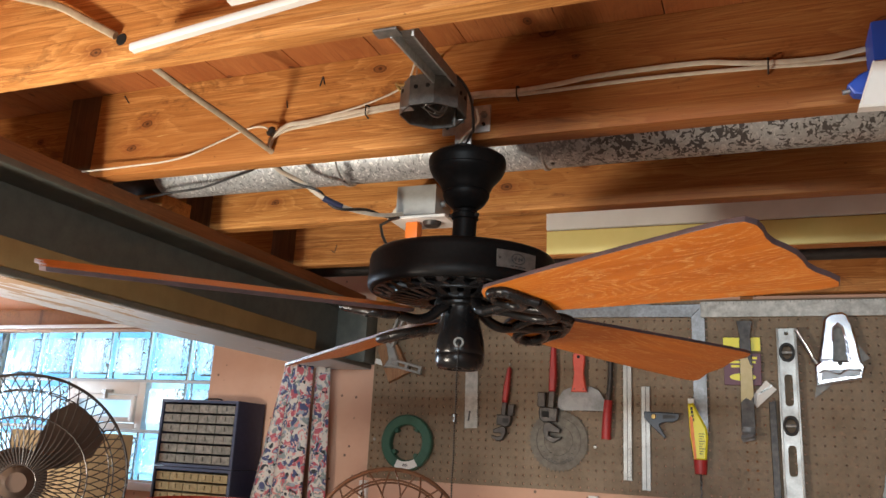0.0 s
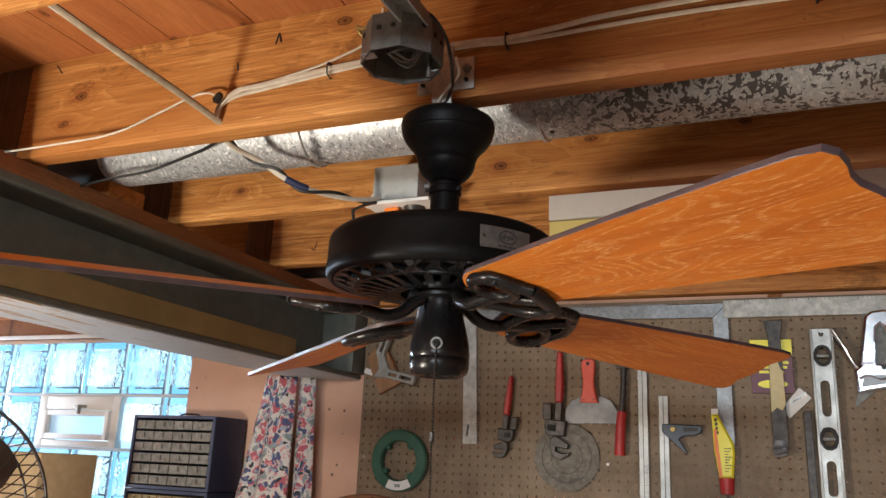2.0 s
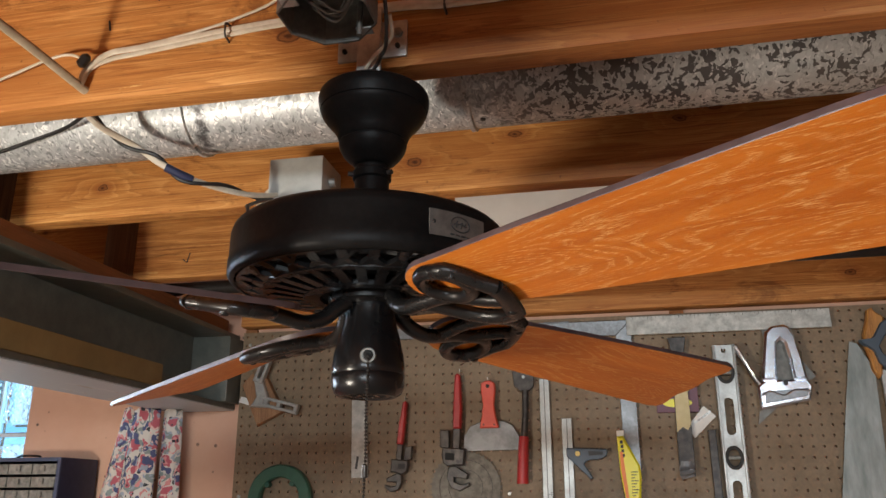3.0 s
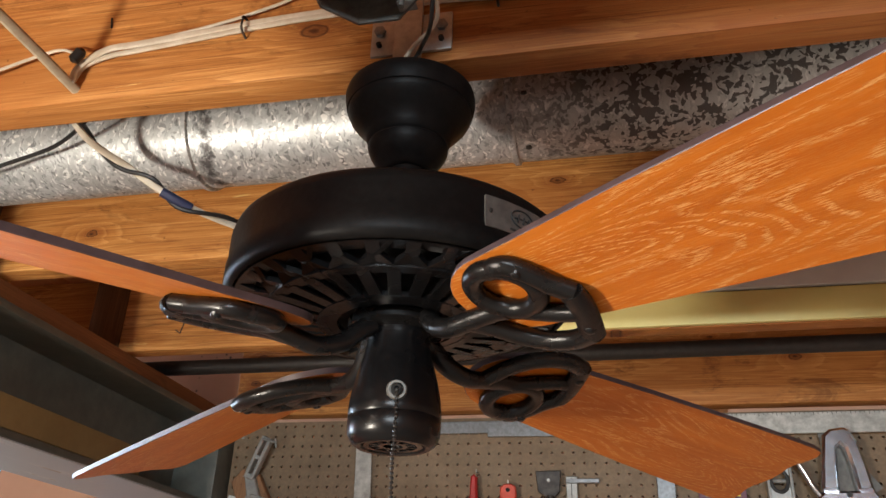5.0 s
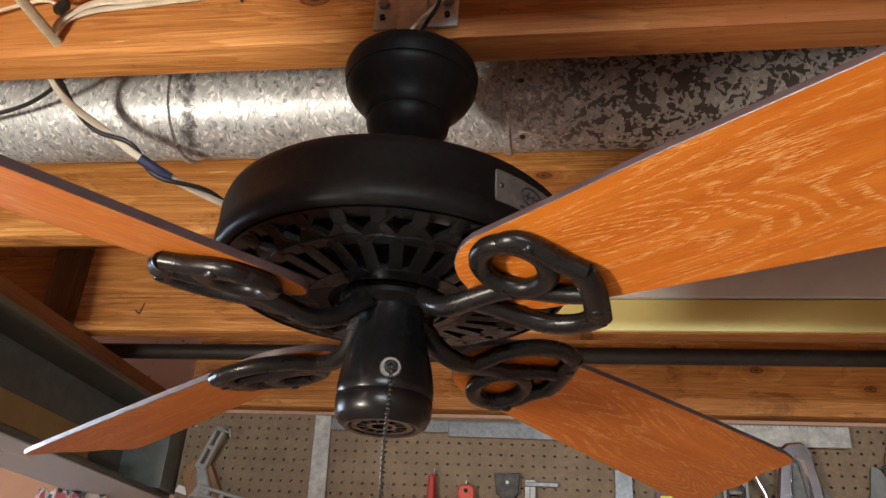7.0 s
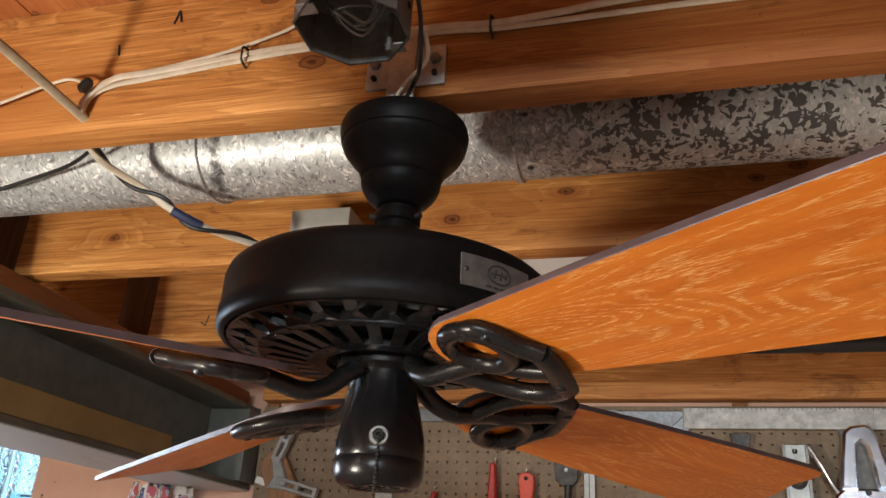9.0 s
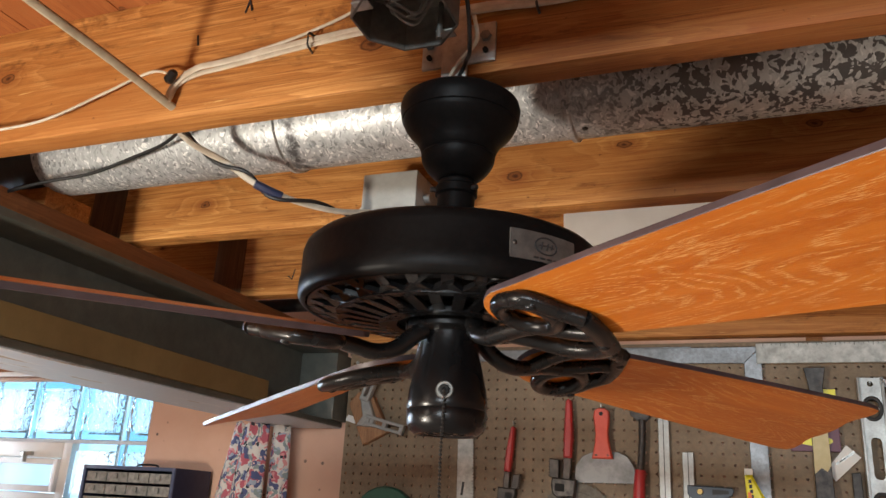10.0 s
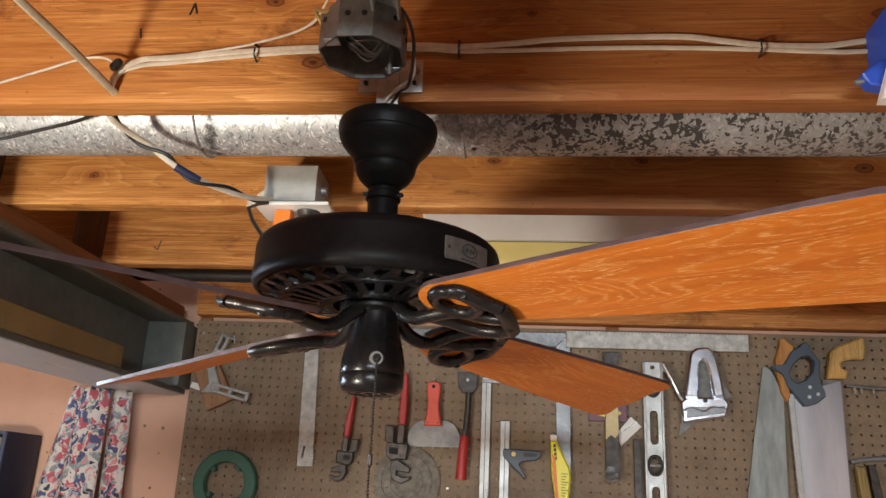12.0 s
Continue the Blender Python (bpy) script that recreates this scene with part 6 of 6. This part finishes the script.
part("stay", prism(BM(), [(1.494, 1.842), (1.511, 1.840), (1.526, 1.739), (1.530, 1.64), (1.508, 1.64), (1.502, 1.739)], TY - 0.020, TY - 0.008, 0.002), M["dark_steel"], hk)

for x in (-0.384, 0.392):
    br = thing("shelf_standard", (x, 2.59, 1.58), "white slotted metal shelf standard on the wall", "shelf bracket", "shelf standards")
    part("channel", box(box(box(BM(), x - 0.014, x - 0.010, 2.574, 2.5915, 1.20, 1.592, 0.001), x + 0.010, x + 0.014, 2.574, 2.5915, 1.20, 1.592, 0.001), x - 0.0098, x + 0.0098, 2.572, 2.576, 1.20, 1.592, 0.001), M["white"], br)
    # slots are dark chips, their inner shade put into the colour
    for z in (1.573, 1.545, 1.517):
        part("slot", box(BM(), x - 0.0035, x + 0.0035, 2.5712, 2.5718, z - 0.008, z + 0.008), M["hole_shade_black"], br)
bit = thing("drill_bit", (0.707, TY, 1.664), "thin steel drill bit hanging from a peg hole", "drill bit")
bm = BM()
tube(bm, [(0.707 + 0.0016 * math.cos(k * 0.9), TY - 0.003 + 0.0016 * math.sin(k * 0.9), 1.664 - k * 0.003) for k in range(24)], 0.0024, 6, 1)
part("flute", bm, M["steel"], bit)
part("shank", rod(BM(), (0.707, TY - 0.003, 1.640), (0.707, TY - 0.003, 1.674), 0.0028, 8), M["dark_steel"], bit)
for words, a in (("CARBIDE", -112.0), ("TIPPED", -66.0)):
    flat_text(words, 0.014, (0.286 + 0.066 * math.cos(radians(a)), TY - 0.0023, 1.750 + 0.066 * math.sin(radians(a))), M["ink"], sb, -(a + 90))

# ---- by the window: parts cabinets on a shelf, curtain, wire fans ----
shelf = solid("shelf", box(BM(), -1.5, -0.60, 2.30, 2.59, 1.345, 1.372, 0.002), M["sill"], (-1.0, 2.45, 1.345), "plain brown wooden shelf under the parts cabinets", "shelf")


def parts_cabinet(x0, x1, z0, z1, ncol, nrow, dm, label):
    c = thing("parts_cabinet", ((x0 + x1) / 2, 2.50, z0), label, "parts cabinet", "parts cabinets")
    y0, y1 = 2.418, 2.575
    bm = BM()
    for q in ((x0, x0 + 0.004, z0, z1), (x1 - 0.004, x1, z0, z1), (x0 + 0.004, x1 - 0.004, z0, z0 + 0.004), (x0 + 0.004, x1 - 0.004, z1 - 0.004, z1)):
        box(bm, q[0], q[1], y0, y1, q[2], q[3])
    box(bm, x0 + 0.004, x1 - 0.004, y1 - 0.004, y1, z0 + 0.004, z1 - 0.004)
    part("shell", bm, M["navy"], c)
    bm = BM()
    for q in ((x0, x0 + 0.010, z0, z1), (x1 - 0.010, x1, z0, z1), (x0 + 0.010, x1 - 0.010, z0, z0 + 0.010), (x0 + 0.010, x1 - 0.010, z1 - 0.010, z1)):
        box(bm, q[0], q[1], y0 - 0.006, y0 - 0.0005, q[2], q[3], 0.001)
    part("front_edge", bm, M["slate"], c)
    w, h = (x1 - x0 - 0.024) / ncol, (z1 - z0 - 0.024) / nrow
    b = BM()
    box(b, 0.002, w - 0.002, 0.0, 0.12, 0.002, h - 0.005, 0.0015)
    box(b, w * 0.42, w * 0.58, -0.010, -0.0042, h * 0.30, h * 0.72, 0.001)
    me_ = finish(b, dm)
    for i in range(ncol):
        for j in range(nrow):
            ob = new("drawer", me_)
            ob.parent = c
            ob.location = Vector((x0 + 0.012 + i * w, y0 - 0.003, z0 + 0.012 + j * h)) - c.location
    bm = BM()
    tube(bm, [((x0 + x1) / 2 - 0.04, 2.49, z1 - 0.001), ((x0 + x1) / 2 - 0.03, 2.49, z1 + 0.008), ((x0 + x1) / 2 + 0.03, 2.49, z1 + 0.008), ((x0 + x1) / 2 + 0.04, 2.49, z1 - 0.001)], 0.003, 8, 5)
    if nrow == 6:
        part("handle", bm, M["hole_shade_black"], c)
    return c


parts_cabinet(-1.128, -0.802, 1.602, 1.832, 4, 6, M["drawer"], "navy parts cabinet with smoky clear drawers")
parts_cabinet(-1.128, -0.802, 1.372, 1.600, 5, 6, M["drawer_old"], "navy parts cabinet with yellowed small drawers")


def curtain():
    """Two gathered rolls of hanging cloth with deep soft folds."""
    bm = BM()
    for cx0, cx1, r0, r1, y, ph, seg in ((-0.660, -0.738, 0.024, 0.040, 2.50, 0.0, 64), (-0.603, -0.632, 0.036, 0.062, 2.49, 1.7, 80), (-0.548, -0.532, 0.026, 0.033, 2.525, 0.6, 48)):
        rows_ = []
        for j in range(30):
            t = j / 29
            z = 1.965 - t * 0.60
            c = cx0 + (cx1 - cx0) * min(1, t * 1.3)
            r = r0 + (r1 - r0) * min(1, t * 1.2)
            row = []
            for k in range(seg):
                a = 2 * math.pi * k / seg
                q = r * (1 + 0.10 * math.sin(3 * a + ph + 0.9 * math.sin(3 * t + ph)) + 0.05 * math.sin(7 * a + 2 * t + ph))
                row.append(bm.verts.new((c + q * math.cos(a), y + 0.62 * q * math.sin(a), z + 0.006 * math.sin(3 * a))))
            rows_.append(row)
        for a, b in zip(rows_, rows_[1:]):
            for k in range(seg):
                bm.faces.new((a[k], a[(k + 1) % seg], b[(k + 1) % seg], b[k]))
        bm.faces.new(rows_[0])
        bm.faces.new(rows_[-1][::-1])
    return bm


solid("curtain", curtain(), M["floral"], (-0.62, 2.50, 1.965), "gathered floral cotton curtain hanging from the beam end", "curtain")


def wire_cage(parent, m, r, depth, n_wires, wire, material, rim=True):
    """Front and back guards: bowed radial wires, rings and a rim, round the z axis of m."""
    for side in (1, -1):
        bm = BM()
        for k in range(n_wires):
            a = 2 * math.pi * k / n_wires
            tw = 0.5 * side
            pts = []
            for f in (0.16, 0.45, 0.75, 0.93, 1.0):
                zz = side * depth * (1 - f ** 4)
                pts.append(m @ Vector((r * f * math.cos(a + tw * f), r * f * math.sin(a + tw * f), zz)))
            tube(bm, pts, wire, 5, 3)
        guard = tagged(part("guard", bm, material, parent), kind="stuff")
        bm = BM()
        for f in (0.16, 0.6, 0.85):
            tube(bm, [m @ Vector((r * f * math.cos(2 * math.pi * k / 40), r * f * math.sin(2 * math.pi * k / 40), side * depth * (1 - f ** 4))) for k in range(40)], wire * 1.2, 6, 1, closed=True)
        part("guard_ring", bm, material, parent)
    bm = BM()
    tube(bm, [m @ Vector((r * math.cos(2 * math.pi * k / 64), r * math.sin(2 * math.pi * k / 64), 0)) for k in range(64)], wire * 2.4, 8, 1, closed=True)
    part("rim", bm, material, parent)


CF = Vector((-0.315, 1.115, 1.612))
pf = thing("pedestal_fan", CF, "dark wire-caged pedestal fan with brown blades", "fan")
mf = look(CF, (0.75, 0.25, 1.62)) @ Matrix.Rotation(math.pi, 4, "Y")
wire_cage(pf, mf, 0.180, 0.055, 60, 0.0011, M["cage"])
for k in range(3):
    bm = BM()
    q = []
    for f, w0, w1 in ((0.03, -0.25, 0.25), (0.08, -0.42, 0.5), (0.125, -0.40, 0.50), (0.155, -0.22, 0.34)):
        q.append([bm.verts.new(mf @ Vector((f * math.cos(a), f * math.sin(a), -0.012 + 0.024 * t))) for t, a in ((t, 2 * math.pi * k / 3 + 0.75 + w0 + (w1 - w0) * t) for t in (0, 0.33, 0.66, 1.0))])
    for a, b in zip(q, q[1:]):
        for i in range(3):
            bm.faces.new((a[i], a[i + 1], b[i + 1], b[i]))
    geom = bmesh.ops.solidify(bm, geom=list(bm.faces), thickness=0.003)
    part("fan_blade", bm, M["brown_pl"], pf)
part("hub", lathe(BM(), [(0.012, -0.03), (0.030, -0.02), (0.030, 0.03), (0.016, 0.045)], n=24, m=mf), M["brown_pl"], pf)
part("motor", lathe(BM(), [(0.02, -0.15), (0.05, -0.13), (0.055, -0.07), (0.03, -0.055)], n=28, m=mf), M["brown_pl"], pf)
part("pole", rod(rod(BM(), (CF.x - 0.07, CF.y + 0.07, 0.03), (CF.x - 0.07, CF.y + 0.07, 1.60), 0.014, 14), (CF.x - 0.07, CF.y + 0.07, 0.0), (CF.x - 0.07, CF.y + 0.07, 0.03), 0.18, 32), M["cage"], pf)

HF = Vector((0.19, 1.55, 1.505))
hf = thing("floor_fan", HF, "bronze wire-caged fan with a white centre cap", "fan")
mh = look(HF, (0.85, 0.05, 1.75)) @ Matrix.Rotation(math.pi, 4, "Y")
wire_cage(hf, mh, 0.155, 0.05, 18, 0.0018, M["bronze"])
part("centre_cap", lathe(BM(), [(0.10, -0.03), (0.10, -0.01), (0.085, 0.012), (0.05, 0.026), (0.01, 0.03)], n=36, m=mh), M["plastic"], hf, "white dished centre")
part("pole", rod(rod(BM(), (HF.x - 0.02, HF.y + 0.07, 0.03), (HF.x - 0.02, HF.y + 0.07, 1.50), 0.014, 14), (HF.x - 0.02, HF.y + 0.07, 0.0), (HF.x - 0.02, HF.y + 0.07, 0.03), 0.17, 32), M["bronze"], hf)
tb = thing("plastic_tub", (-0.28, 1.62, 1.30), "red plastic tub standing on a stool", "tub")
part("tub", lathe(BM(), [(0.10, 1.30), (0.14, 1.545), (0.150, 1.552), (0.150, 1.564), (0.138, 1.566), (0.10, 1.32)], (-0.28, 1.62, 0), 40), M["coral"], tb)
solid("stool", lathe(BM(), [(0.13, 0.0), (0.12, 1.26), (0.17, 1.265), (0.17, 1.298)], (-0.28, 1.62, 0), 28), M["sill"], (-0.28, 1.62, 0), "plain brown wooden stool", "stool")
bx = thing("storage_box", (-1.15, 2.0, 1.40), "tan cardboard box on a stand near the window", "box")
part("carton", box(BM(), -1.30, -1.00, 1.95, 2.15, 1.40, 1.70, 0.004), M["wicker"], bx)
solid("stand", box(BM(), -1.34, -0.96, 1.92, 2.2, 0.0, 1.398, 0.004), M["sill"], (-1.15, 2.05, 0), "plain brown wooden stand", "stand")
